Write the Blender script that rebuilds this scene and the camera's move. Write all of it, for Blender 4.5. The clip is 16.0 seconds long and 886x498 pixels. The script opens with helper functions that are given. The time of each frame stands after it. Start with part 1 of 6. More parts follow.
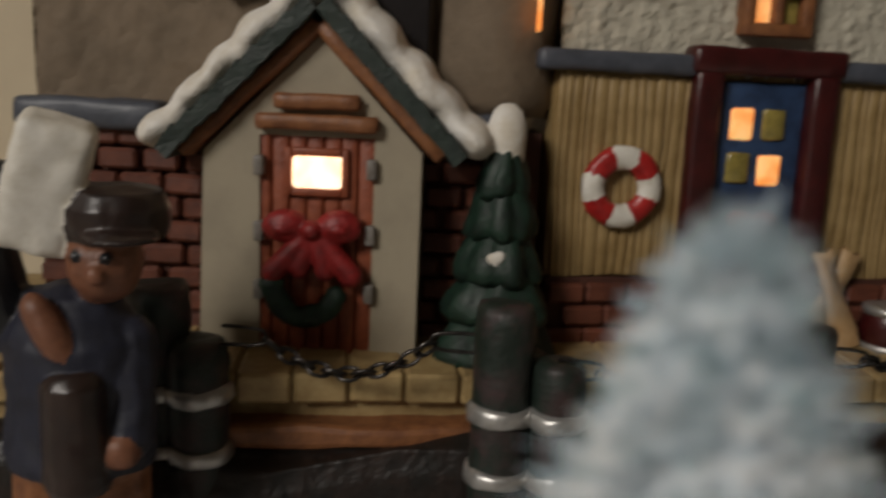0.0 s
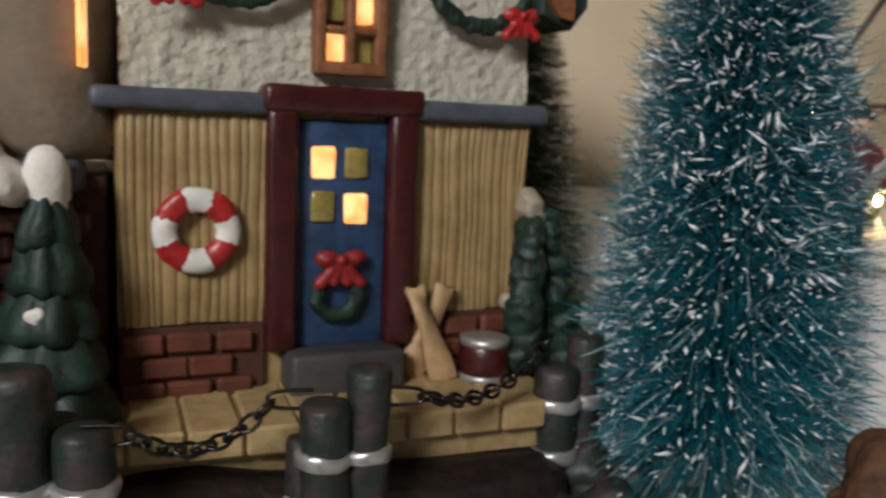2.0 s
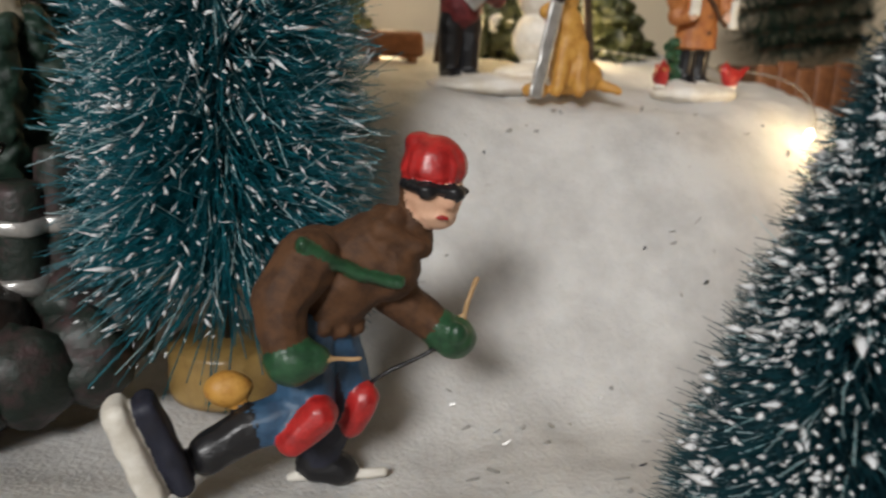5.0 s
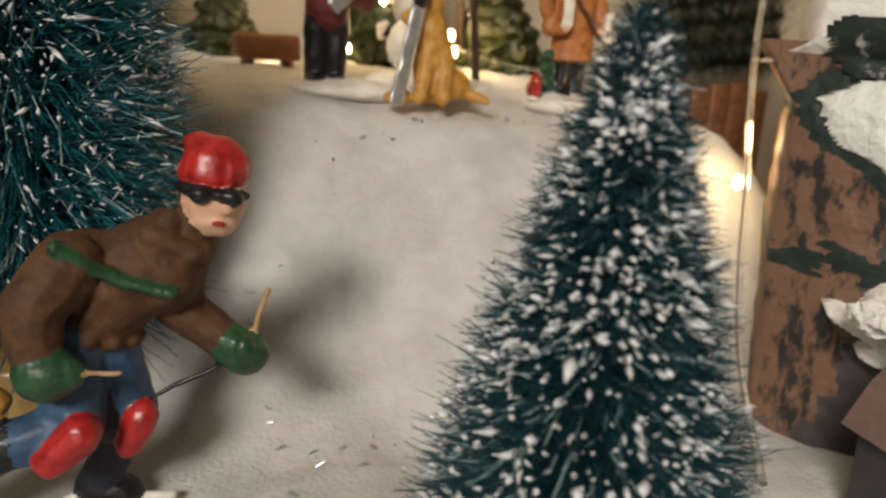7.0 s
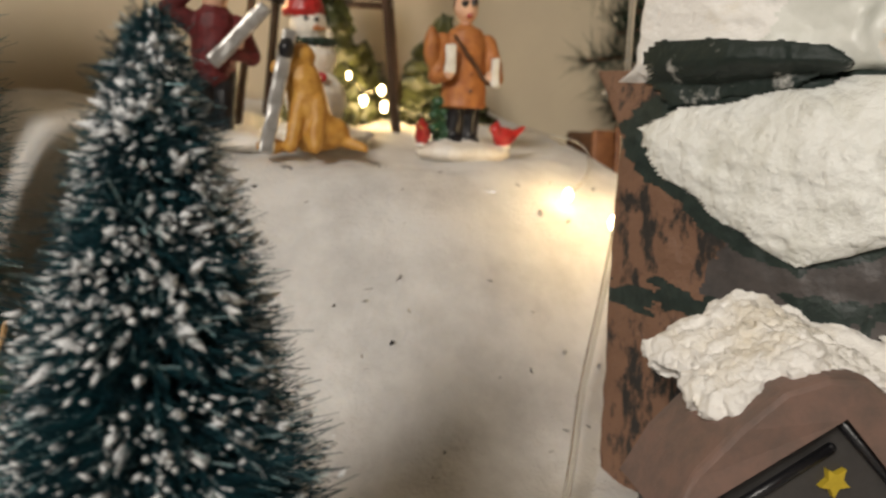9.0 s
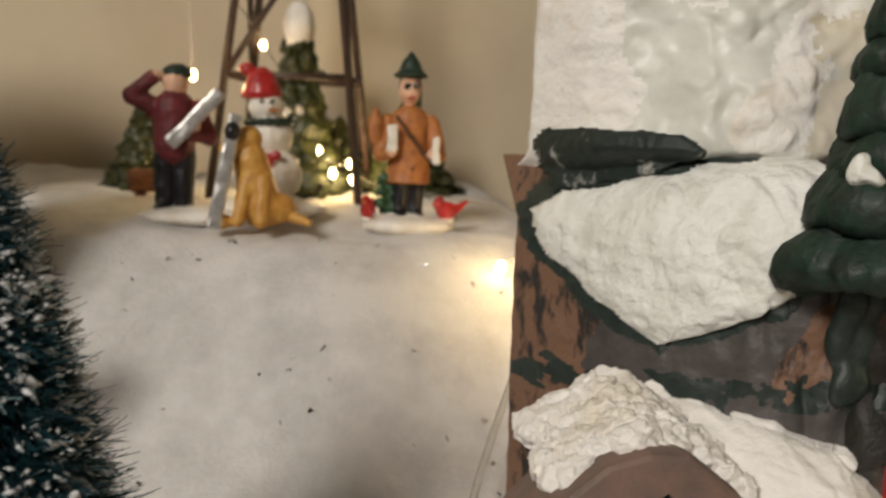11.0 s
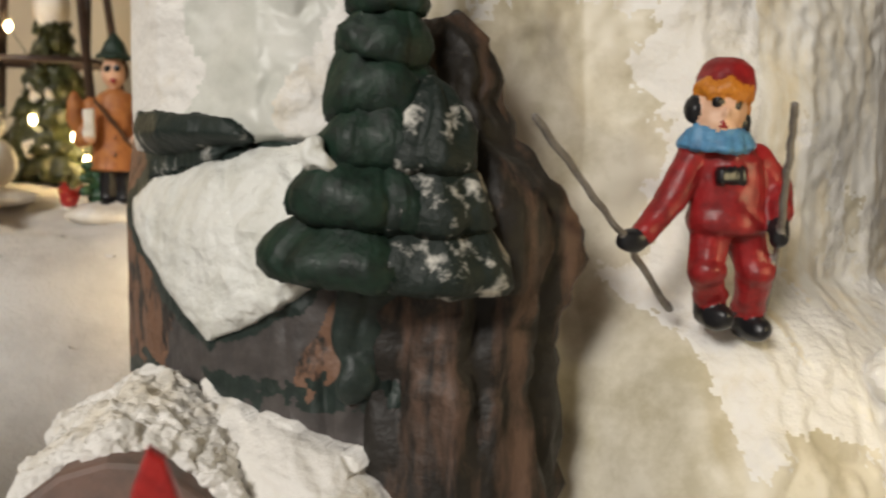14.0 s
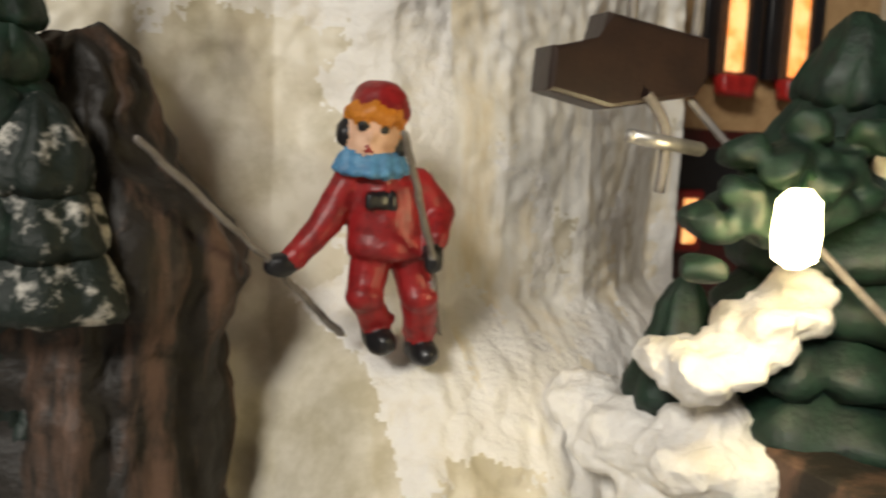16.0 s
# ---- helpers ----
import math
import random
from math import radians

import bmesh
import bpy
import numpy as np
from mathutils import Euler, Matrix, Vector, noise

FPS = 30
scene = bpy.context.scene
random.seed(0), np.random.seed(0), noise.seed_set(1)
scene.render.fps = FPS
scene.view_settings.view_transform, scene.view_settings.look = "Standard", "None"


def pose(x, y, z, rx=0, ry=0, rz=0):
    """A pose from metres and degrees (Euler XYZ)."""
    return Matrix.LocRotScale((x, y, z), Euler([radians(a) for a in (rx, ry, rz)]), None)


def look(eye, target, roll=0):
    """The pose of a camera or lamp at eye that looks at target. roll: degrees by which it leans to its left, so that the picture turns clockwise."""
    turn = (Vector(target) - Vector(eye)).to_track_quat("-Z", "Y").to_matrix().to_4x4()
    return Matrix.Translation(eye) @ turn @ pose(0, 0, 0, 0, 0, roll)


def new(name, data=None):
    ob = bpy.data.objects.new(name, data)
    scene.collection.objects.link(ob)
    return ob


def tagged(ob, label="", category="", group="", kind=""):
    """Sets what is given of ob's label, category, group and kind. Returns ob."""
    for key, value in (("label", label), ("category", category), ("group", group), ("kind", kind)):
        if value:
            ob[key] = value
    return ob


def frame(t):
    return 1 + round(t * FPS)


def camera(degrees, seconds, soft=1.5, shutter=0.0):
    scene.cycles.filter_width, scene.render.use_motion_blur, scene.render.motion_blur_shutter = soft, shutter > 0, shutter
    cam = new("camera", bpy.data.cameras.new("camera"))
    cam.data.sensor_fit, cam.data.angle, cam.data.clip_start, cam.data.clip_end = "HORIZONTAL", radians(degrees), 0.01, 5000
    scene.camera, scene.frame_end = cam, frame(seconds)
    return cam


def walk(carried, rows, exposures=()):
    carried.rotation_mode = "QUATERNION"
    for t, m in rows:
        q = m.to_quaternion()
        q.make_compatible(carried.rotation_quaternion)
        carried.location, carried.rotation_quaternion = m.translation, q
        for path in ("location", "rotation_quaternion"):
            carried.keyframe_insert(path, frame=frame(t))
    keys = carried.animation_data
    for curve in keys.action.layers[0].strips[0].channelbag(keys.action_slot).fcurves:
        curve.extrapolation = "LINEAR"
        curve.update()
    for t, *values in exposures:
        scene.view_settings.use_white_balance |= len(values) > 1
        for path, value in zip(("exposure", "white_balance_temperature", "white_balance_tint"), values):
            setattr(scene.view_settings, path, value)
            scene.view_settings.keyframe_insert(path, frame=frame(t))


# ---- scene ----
# camera: seconds, place in metres, yaw, pitch and roll in degrees
cam = camera(55.15, 16.0, soft=2.2, shutter=0.5)
PATH = [
    (0, 0.0276, -0.0208, 0.2053, 4.17, -11.34, 2.56),
    (0.5, 0.0420, -0.0191, 0.2096, -0.38, -9.84, 2.93),
    (1, 0.0567, -0.0153, 0.2144, -5.40, -9.49, 2.62),
    (1.5, 0.0706, -0.0127, 0.2095, -8.67, -8.48, 2.69),
    (2, 0.0803, -0.0131, 0.2090, -10.66, -8.53, 2.43),
    (2.5, 0.1015, -0.0142, 0.2120, -12.75, -9.04, 2.39),
    (3, 0.1201, -0.0147, 0.2114, -14.78, -8.74, 2.23),
    (3.5, 0.1405, -0.0139, 0.2062, -17.32, -9.28, 1.96),
    (4, 0.1552, -0.0133, 0.1970, -18.93, -11.47, 2.26),
    (4.5, 0.1731, -0.0141, 0.1887, -19.42, -14.39, 2.02),
    (4.7, 0.1788, -0.0160, 0.1843, -19.27, -14.86, 2.25),
    (6.8, 0.2178, -0.0179, 0.1845, -22.28, -14.47, 4.46),
    (7, 0.2223, -0.0193, 0.1831, -22.11, -13.87, 4.33),
    (7.5, 0.2352, -0.0253, 0.1800, -20.63, -12.82, 4.19),
    (8, 0.2577, -0.0307, 0.1789, -19.78, -13.22, 3.81),
    (8.5, 0.2801, -0.0351, 0.1799, -18.73, -12.25, 3.99),
    (9, 0.2949, -0.0402, 0.1781, -15.20, -9.43, 2.31),
    (9.5, 0.3041, -0.0416, 0.1743, -15.59, -8.62, 3.13),
    (11.8, 0.3549, -0.0686, 0.1913, -10.06, -4.81, 1.11),
    (12, 0.3628, -0.0669, 0.1905, -10.01, -4.84, 1.00),
    (12.5, 0.3776, -0.0649, 0.1887, -10.82, -5.25, 1.01),
    (13, 0.3975, -0.0670, 0.1901, -12.22, -5.59, 1.01),
    (13.5, 0.4105, -0.0689, 0.1882, -13.21, -6.07, 1.27),
    (14, 0.4243, -0.0712, 0.1893, -14.19, -6.69, 1.45),
    (14.5, 0.4360, -0.0718, 0.1884, -14.78, -6.68, 1.62),
    (15, 0.4479, -0.0749, 0.1876, -16.23, -5.67, 1.98),
    (15.5, 0.4665, -0.0785, 0.1946, -16.56, -7.07, 2.32),
    (16, 0.4753, -0.0816, 0.1956, -20.12, -6.51, 2.81),
]
walk(cam, [(t, pose(x, y, z, 90 + p, 0, a) @ pose(0, 0, 0, 0, 0, r)) for t, x, y, z, a, p, r in PATH],
     [(0, -0.76, 6500, 10), (0.6, -0.38, 6500, 11), (1.5, -0.08, 5800, 9), (3, 0.26, 6050, 11), (4.5, 0.16, 5950, 9), (7, 0.12, 6650, 10), (9.5, 0.02, 6600, 10),
      (12.5, -0.10, 6550, 10), (14.5, 0.06, 6350, 9), (16, 0.0, 6450, 8)])
from mathutils.bvhtree import BVHTree
cam.data.dof.use_dof, cam.data.dof.focus_distance, cam.data.dof.aperture_fstop = True, 0.165, 22.0

# ---- light: a dim room with one warm lamp high to one side, and the small bulbs of the display ----
world = bpy.data.worlds.new("room_world")
scene.world = world
world.use_nodes = True
world.node_tree.nodes["Background"].inputs[0].default_value = (1.0, 0.92, 0.82, 1)
world.node_tree.nodes["Background"].inputs[1].default_value = 0.004


def lamp(name, kind, place, watts, colour, size=0.01, target=None):
    data = bpy.data.lights.new(name, kind)
    data.energy, data.color = watts, colour
    if kind == "AREA":
        data.shape, data.size = "DISK", size
    else:
        data.shadow_soft_size = size
    ob = new(name, data)
    ob.matrix_world = look(place, target) if target else pose(*place)
    return ob


lamp("ceiling_lamp_light", "AREA", (-1.08, -1.68, 1.42), 59.0, (1.0, 0.94, 0.865), 0.70, (0.30, 0.15, 0.1))


# ---- materials ----
def material(name, col, col2=None, scale=300.0, rough=0.6, bump=0.3, bscale=900.0, dist=0.0004, metal=0.0, coat=0.0, mix=(0.4, 0.65), sub=0.0, var=0.0, stretch=None):
    m = bpy.data.materials.new(name)
    m.use_nodes = True
    nt = m.node_tree
    b = nt.nodes["Principled BSDF"]
    b.inputs["Roughness"].default_value, b.inputs["Metallic"].default_value = rough, metal
    b.inputs["Coat Weight"].default_value, b.inputs["Coat Roughness"].default_value = coat, 0.2
    if sub:
        b.inputs["Subsurface Weight"].default_value = sub
        b.inputs["Subsurface Radius"].default_value = (1.0, 0.8, 0.6)
        b.inputs["Subsurface Scale"].default_value = 0.003
    geo = nt.nodes.new("ShaderNodeNewGeometry")
    n1 = nt.nodes.new("ShaderNodeTexNoise")
    n1.inputs["Scale"].default_value, n1.inputs["Detail"].default_value = scale, 6.0
    n1.inputs["Roughness"].default_value = 0.65
    place = geo.outputs["Position"]
    if stretch:
        vm = nt.nodes.new("ShaderNodeVectorMath")
        vm.operation, vm.inputs[1].default_value = "MULTIPLY", stretch
        nt.links.new(place, vm.inputs[0])
        place = vm.outputs["Vector"]
    nt.links.new(place, n1.inputs["Vector"])
    ramp = nt.nodes.new("ShaderNodeValToRGB")
    ramp.color_ramp.elements[0].position, ramp.color_ramp.elements[1].position = mix
    ramp.color_ramp.elements[0].color = (*col, 1)
    ramp.color_ramp.elements[1].color = (*(col2 or [c * 0.75 for c in col]), 1)
    nt.links.new(n1.outputs["Fac"], ramp.inputs["Fac"])
    last = ramp.outputs["Color"]
    if var:
        info, hsv, mp = (nt.nodes.new(k) for k in ("ShaderNodeObjectInfo", "ShaderNodeHueSaturation", "ShaderNodeMapRange"))
        mp.inputs["To Min"].default_value, mp.inputs["To Max"].default_value = 1 - var, 1 + var
        nt.links.new(info.outputs["Random"], mp.inputs["Value"])
        nt.links.new(mp.outputs["Result"], hsv.inputs["Value"])
        nt.links.new(last, hsv.inputs["Color"])
        last = hsv.outputs["Color"]
    nt.links.new(last, b.inputs["Base Color"])
    n2, bp = nt.nodes.new("ShaderNodeTexNoise"), nt.nodes.new("ShaderNodeBump")
    n2.inputs["Scale"].default_value, n2.inputs["Detail"].default_value = bscale, 4.0
    nt.links.new(geo.outputs["Position"], n2.inputs["Vector"])
    bp.inputs["Strength"].default_value, bp.inputs["Distance"].default_value = bump, dist
    nt.links.new(n2.outputs["Fac"], bp.inputs["Height"])
    nt.links.new(bp.outputs["Normal"], b.inputs["Normal"])
    return m


def glow(name, col, strength, col2=None):
    m = bpy.data.materials.new(name)
    m.use_nodes = True
    nt = m.node_tree
    b = nt.nodes["Principled BSDF"]
    b.inputs["Base Color"].default_value = (*col, 1)
    geo, n = nt.nodes.new("ShaderNodeNewGeometry"), nt.nodes.new("ShaderNodeTexNoise")
    ramp = nt.nodes.new("ShaderNodeValToRGB")
    n.inputs["Scale"].default_value = 140.0
    ramp.color_ramp.elements[0].position, ramp.color_ramp.elements[1].position = 0.35, 0.65
    ramp.color_ramp.elements[0].color, ramp.color_ramp.elements[1].color = (*col, 1), (*(col2 or col), 1)
    nt.links.new(geo.outputs["Position"], n.inputs["Vector"])
    nt.links.new(n.outputs["Fac"], ramp.inputs["Fac"])
    nt.links.new(ramp.outputs["Color"], b.inputs["Emission Color"])
    b.inputs["Emission Strength"].default_value = strength
    return m


def clear(name):
    m = bpy.data.materials.new(name)
    m.use_nodes = True
    b = m.node_tree.nodes["Principled BSDF"]
    b.inputs["Transmission Weight"].default_value, b.inputs["Roughness"].default_value = 0.9, 0.15
    b.inputs["Base Color"].default_value = (0.9, 0.88, 0.82, 1)
    return m


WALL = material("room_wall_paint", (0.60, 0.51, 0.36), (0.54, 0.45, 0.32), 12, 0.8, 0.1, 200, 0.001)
# unseen ceiling and walls: colours kept dark to cut the fill light
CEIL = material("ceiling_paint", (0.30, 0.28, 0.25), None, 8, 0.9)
DIM = material("unseen_dark_wall", (0.20, 0.16, 0.12), (0.16, 0.13, 0.10), 8, 0.85)
TABLE = material("table_wood", (0.22, 0.13, 0.07), (0.13, 0.07, 0.04), 60, 0.5)
COTTON = material("cotton_snow", (0.66, 0.645, 0.62), (0.50, 0.485, 0.465), 38, 0.95, 0.5, 700, 0.0012, sub=0.25)
# cottage stucco, siding, doors, brick and deck: colours lowered to stand for shade
STUCCO = material("white_stucco", (0.528, 0.493, 0.396), (0.440, 0.405, 0.326), 90, 0.75, 0.9, 420, 0.0016)
STUCCO2 = material("tan_stucco", (0.194, 0.144, 0.097), (0.144, 0.108, 0.072), 70, 0.8, 0.5, 350, 0.001)
LEDGE = material("grey_ledge_glaze", (0.085, 0.093, 0.115), (0.055, 0.061, 0.076), 150, 0.45, 0.3)
SIDING = material("ochre_siding", (0.345, 0.235, 0.100), (0.255, 0.165, 0.062), 120, 0.5, 0.4)
BRICK = material("red_brick_glaze", (0.132, 0.037, 0.018), (0.076, 0.021, 0.011), 200, 0.6, 0.5, var=0.14)
MORTAR = material("brick_joint", (0.070, 0.022, 0.012), None, 200, 0.8)
MAROON = material("maroon_frame_glaze", (0.056, 0.007, 0.007), (0.034, 0.005, 0.005), 200, 0.35, 0.3, coat=0.2)
BLUE = material("blue_door_paint", (0.028, 0.059, 0.136), (0.015, 0.031, 0.074), 180, 0.5, 0.4)
ORANGE_WOOD = material("terracotta_door", (0.289, 0.072, 0.030), (0.187, 0.043, 0.017), 220, 0.5, 0.5)
TIMBER = material("brown_timber", (0.26, 0.105, 0.04), (0.16, 0.06, 0.025), 260, 0.5, 0.5)
CREAM = material("cream_wall_glaze", (0.360, 0.310, 0.223), (0.310, 0.266, 0.194), 60, 0.55, 0.15)
ROOF = material("green_roof_shingle", (0.022, 0.035, 0.028), (0.012, 0.02, 0.016), 300, 0.55, 0.6)
SNOWP = material("painted_snow", (0.80, 0.77, 0.72), (0.66, 0.60, 0.50), 120, 0.65, 0.5, 500, 0.0008)
RED = material("red_paint", (0.45, 0.02, 0.018), (0.26, 0.010, 0.010), 320, 0.4, 0.4, coat=0.2)
DKRED = material("dark_red_bow", (0.28, 0.014, 0.014), (0.15, 0.008, 0.008), 320, 0.5, 0.4)
WHITE = material("white_paint", (0.76, 0.73, 0.66), (0.62, 0.58, 0.5), 200, 0.5, 0.2)
PANE_OFF = material("yellow_unlit_pane", (0.34, 0.27, 0.07), (0.20, 0.16, 0.04), 200, 0.25, 0.1, coat=0.4)
PANE_ON = glow("lit_pane", (1.0, 0.30, 0.06), 1.25, (1.0, 0.62, 0.24))
PANE_HOT = glow("bright_lit_pane", (1.0, 0.62, 0.34), 3.2, (1.0, 0.85, 0.6))
DKWIN = material("dark_window", (0.012, 0.010, 0.011), None, 100, 0.3, 0.3)
DECK = material("yellow_deck_board", (0.425, 0.306, 0.140), (0.315, 0.208, 0.085), 260, 0.5, 0.5, var=0.15)
STONE = material("dark_pier_stone", (0.008, 0.007, 0.006), (0.020, 0.011, 0.008), 180, 0.45, 0.7, 300, 0.001)
POST = material("mooring_post_glaze", (0.010, 0.018, 0.013), (0.050, 0.027, 0.028), 130, 0.55, 0.7, 350, 0.0008, coat=0.04, mix=(0.46, 0.66))
SILVER = material("silver_band", (0.55, 0.54, 0.52), (0.40, 0.39, 0.37), 300, 0.35, 0.3, metal=0.7)
CHAIN = material("dark_chain_metal", (0.060, 0.055, 0.052), (0.028, 0.025, 0.023), 500, 0.3, 0.2, metal=0.9)
GREEN = material("dark_green_glaze", (0.008, 0.030, 0.017), (0.003, 0.011, 0.007), 240, 0.60, 0.6, 600, 0.0006, coat=0.03)
TAN = material("tan_wood_paint", (0.46, 0.30, 0.15), (0.36, 0.22, 0.10), 260, 0.55, 0.3)
BRISTLE = material("teal_bristle", (0.010, 0.135, 0.170), (0.005, 0.060, 0.085), 220, 0.45, 0.0)
BRISTLE2 = material("green_bristle", (0.028, 0.065, 0.035), (0.015, 0.036, 0.022), 220, 0.5, 0.0)
FLOCK = material("flocking", (0.82, 0.83, 0.84), (0.68, 0.70, 0.72), 300, 0.8, 0.4)
ICEFLOCK = material("icy_flocking", (0.90, 0.92, 0.93), (0.78, 0.83, 0.87), 300, 0.8, 0.4)
WIRE = material("twisted_wire", (0.10, 0.095, 0.085), None, 500, 0.4, 0.2, metal=0.8)
BASEWOOD = material("gilded_wood_base", (0.34, 0.22, 0.07), (0.24, 0.15, 0.05), 160, 0.35, 0.3, coat=0.3)
BROWN = material("brown_jacket", (0.100, 0.043, 0.015), (0.050, 0.021, 0.008), 260, 0.75, 0.5)
SKIN = material("painted_skin", (0.74, 0.47, 0.32), (0.64, 0.37, 0.24), 200, 0.5, 0.1)
BLACK = material("black_paint", (0.012, 0.012, 0.014), None, 200, 0.35, 0.3)
JEANS = material("blue_trousers", (0.035, 0.09, 0.17), (0.02, 0.05, 0.10), 260, 0.5, 0.3)
NAVY = material("navy_cloth", (0.016, 0.018, 0.034), (0.008, 0.009, 0.018), 200, 0.6, 0.3)
MITT = material("green_mitten", (0.025, 0.085, 0.035), (0.012, 0.045, 0.02), 300, 0.4, 0.4)
ORANGE = material("orange_coat", (0.44, 0.17, 0.045), (0.30, 0.10, 0.03), 300, 0.55, 0.4)
HAIR = material("orange_hair", (0.60, 0.22, 0.02), (0.45, 0.14, 0.01), 900, 0.5, 0.6)
SCARF = material("light_blue_scarf", (0.10, 0.28, 0.48), (0.06, 0.17, 0.32), 400, 0.5, 0.4)
YELLOWDOG = material("golden_dog_coat", (0.56, 0.30, 0.06), (0.42, 0.19, 0.03), 300, 0.5, 0.4)
GREY = material("grey_pole_paint", (0.22, 0.20, 0.18), (0.14, 0.12, 0.10), 300, 0.45, 0.3)
ROCK = material("painted_rock", (0.185, 0.100, 0.062), (0.022, 0.020, 0.018), 150, 0.6, 0.8, 300, 0.0012, mix=(0.52, 0.60), stretch=(1.0, 1.0, 0.5))
ROCK_GREY = material("grey_painted_rock", (0.085, 0.074, 0.070), (0.050, 0.045, 0.044), 110, 0.55, 0.6, 300, 0.0010)
ROCK_RIM = material("blackish_green_paint", (0.010, 0.020, 0.017), (0.022, 0.036, 0.030), 260, 0.5, 0.6, 400, 0.0008)
ROCK2 = material("brown_bark_rock", (0.014, 0.011, 0.008), (0.125, 0.072, 0.048), 120, 0.6, 0.8, 240, 0.0012, mix=(0.48, 0.64), stretch=(1.0, 1.0, 0.16))
SNOWSOFT = material("brushed_white_paint", (0.84, 0.85, 0.81), (0.66, 0.66, 0.59), 75, 0.5, 1.0, 230, 0.0022, mix=(0.48, 0.72), stretch=(1.0, 1.0, 0.45))
WASH = material("pale_grey_green_wash", (0.62, 0.63, 0.57), (0.74, 0.74, 0.69), 60, 0.5, 0.35, 200, 0.0008, coat=0.1)
DRIP = material("dripping_cream_paint", (0.88, 0.86, 0.80), (0.70, 0.59, 0.38), 75, 0.5, 0.5, 220, 0.0010, coat=0.1, mix=(0.47, 0.70), stretch=(1.0, 1.0, 0.22))
ICE = material("cream_ice_glaze", (0.72, 0.67, 0.55), (0.50, 0.45, 0.32), 42, 0.52, 0.35, 150, 0.0008, coat=0.05, mix=(0.46, 0.64))
PLASTER = material("rough_plaster_snow", (0.84, 0.82, 0.78), (0.70, 0.63, 0.50), 48, 0.65, 0.7, 360, 0.0013, mix=(0.52, 0.74))
TOWER = material("brown_tower_metal", (0.055, 0.030, 0.022), (0.03, 0.018, 0.014), 300, 0.45, 0.2)
OLIVE = material("olive_pine_glaze", (0.055, 0.060, 0.018), (0.028, 0.034, 0.012), 300, 0.4, 0.6, 500, 0.0008)
NEEDLE = material("garland_needles", (0.012, 0.040, 0.024), (0.008, 0.022, 0.014), 200, 0.6, 0.0)
CHAIR = material("dark_brown_chair", (0.030, 0.017, 0.013), (0.018, 0.011, 0.010), 160, 0.35, 0.2)
SLATE = material("dark_slate_panel", (0.055, 0.052, 0.05), (0.04, 0.038, 0.037), 140, 0.5, 0.3)
PINKROCK = material("pinkish_roof_edge", (0.20, 0.125, 0.10), (0.13, 0.095, 0.08), 120, 0.6, 0.5)
DARKROCK = material("dark_dry_brushed_rock", (0.010, 0.020, 0.016), (0.55, 0.54, 0.50), 130, 0.6, 0.7, 300, 0.001, mix=(0.60, 0.74))
ICEBRISTLE = material("icy_bristle", (0.38, 0.50, 0.58), (0.66, 0.73, 0.78), 260, 0.6, 0.0)
FLECK = material("snow_flecked_green_glaze", (0.006, 0.014, 0.010), (0.62, 0.60, 0.54), 150, 0.6, 0.8, 420, 0.001, mix=(0.53, 0.63))
FROST = material("frosted_bristle", (0.22, 0.40, 0.42), (0.52, 0.62, 0.64), 260, 0.6, 0.0)
BRISTLE_D = material("deep_teal_bristle", (0.006, 0.052, 0.066), (0.004, 0.022, 0.032), 220, 0.5, 0.0)
KIDRED = material("deep_red_suit", (0.30, 0.014, 0.016), (0.17, 0.008, 0.010), 300, 0.42, 0.5, 500, 0.0005)
# skin darkened to stand for the shade on the porter's face and hand
SHADED_SKIN = material("shaded_painted_skin", (0.21, 0.085, 0.045), (0.14, 0.055, 0.030), 200, 0.5, 0.1)
SWEATER = material("maroon_sweater", (0.15, 0.018, 0.020), (0.08, 0.010, 0.012), 320, 0.6, 0.4)
CABLE = clear("clear_cable")
BULB = glow("warm_bulb", (1.0, 0.72, 0.32), 30.0, (1.0, 0.8, 0.45))
YELLOW = material("yellow_paint", (0.55, 0.40, 0.03), None, 200, 0.5)


# ---- mesh helpers ----
def finish(name, bm, mats, smooth=True):
    me = bpy.data.meshes.new(name)
    bm.normal_update()
    bm.to_mesh(me)
    bm.free()
    for m in mats if isinstance(mats, (list, tuple)) else [mats]:
        me.materials.append(m)
    if smooth:
        me.polygons.foreach_set("use_smooth", [True] * len(me.polygons))
    return me


def part(name, bm, mats, parent=None, label="", smooth=True):
    ob = new(name, bm if isinstance(bm, bpy.types.Mesh) else finish(name, bm, mats, smooth))
    ob.parent = parent
    return tagged(ob, label)


def empty(name, label, category, place=(0, 0, 0), rz=0, group="", kind=""):
    ob = new(name)
    ob.empty_display_size = 0.01
    ob.matrix_world = pose(*place, 0, 0, rz)
    return tagged(ob, label, category, group, kind)


def box(bm, lo, hi, bevel=0.0, m=None, mat=0, seg=2):
    r = bmesh.ops.create_cube(bm, size=1)
    vs = r["verts"]
    for v in vs:
        v.co = Vector([lo[i] + (v.co[i] + 0.5) * (hi[i] - lo[i]) for i in range(3)])
    if bevel:
        es = list({e for v in vs for e in v.link_edges})
        out = bmesh.ops.bevel(bm, geom=es, offset=bevel, segments=seg, affect="EDGES", profile=0.5)
        vs = list({v for f in out["faces"] for v in f.verts})
    fs = {f for v in vs for f in v.link_faces}
    for f in fs:
        f.material_index = mat
    if m:
        bmesh.ops.transform(bm, matrix=m, verts=vs)
    return vs


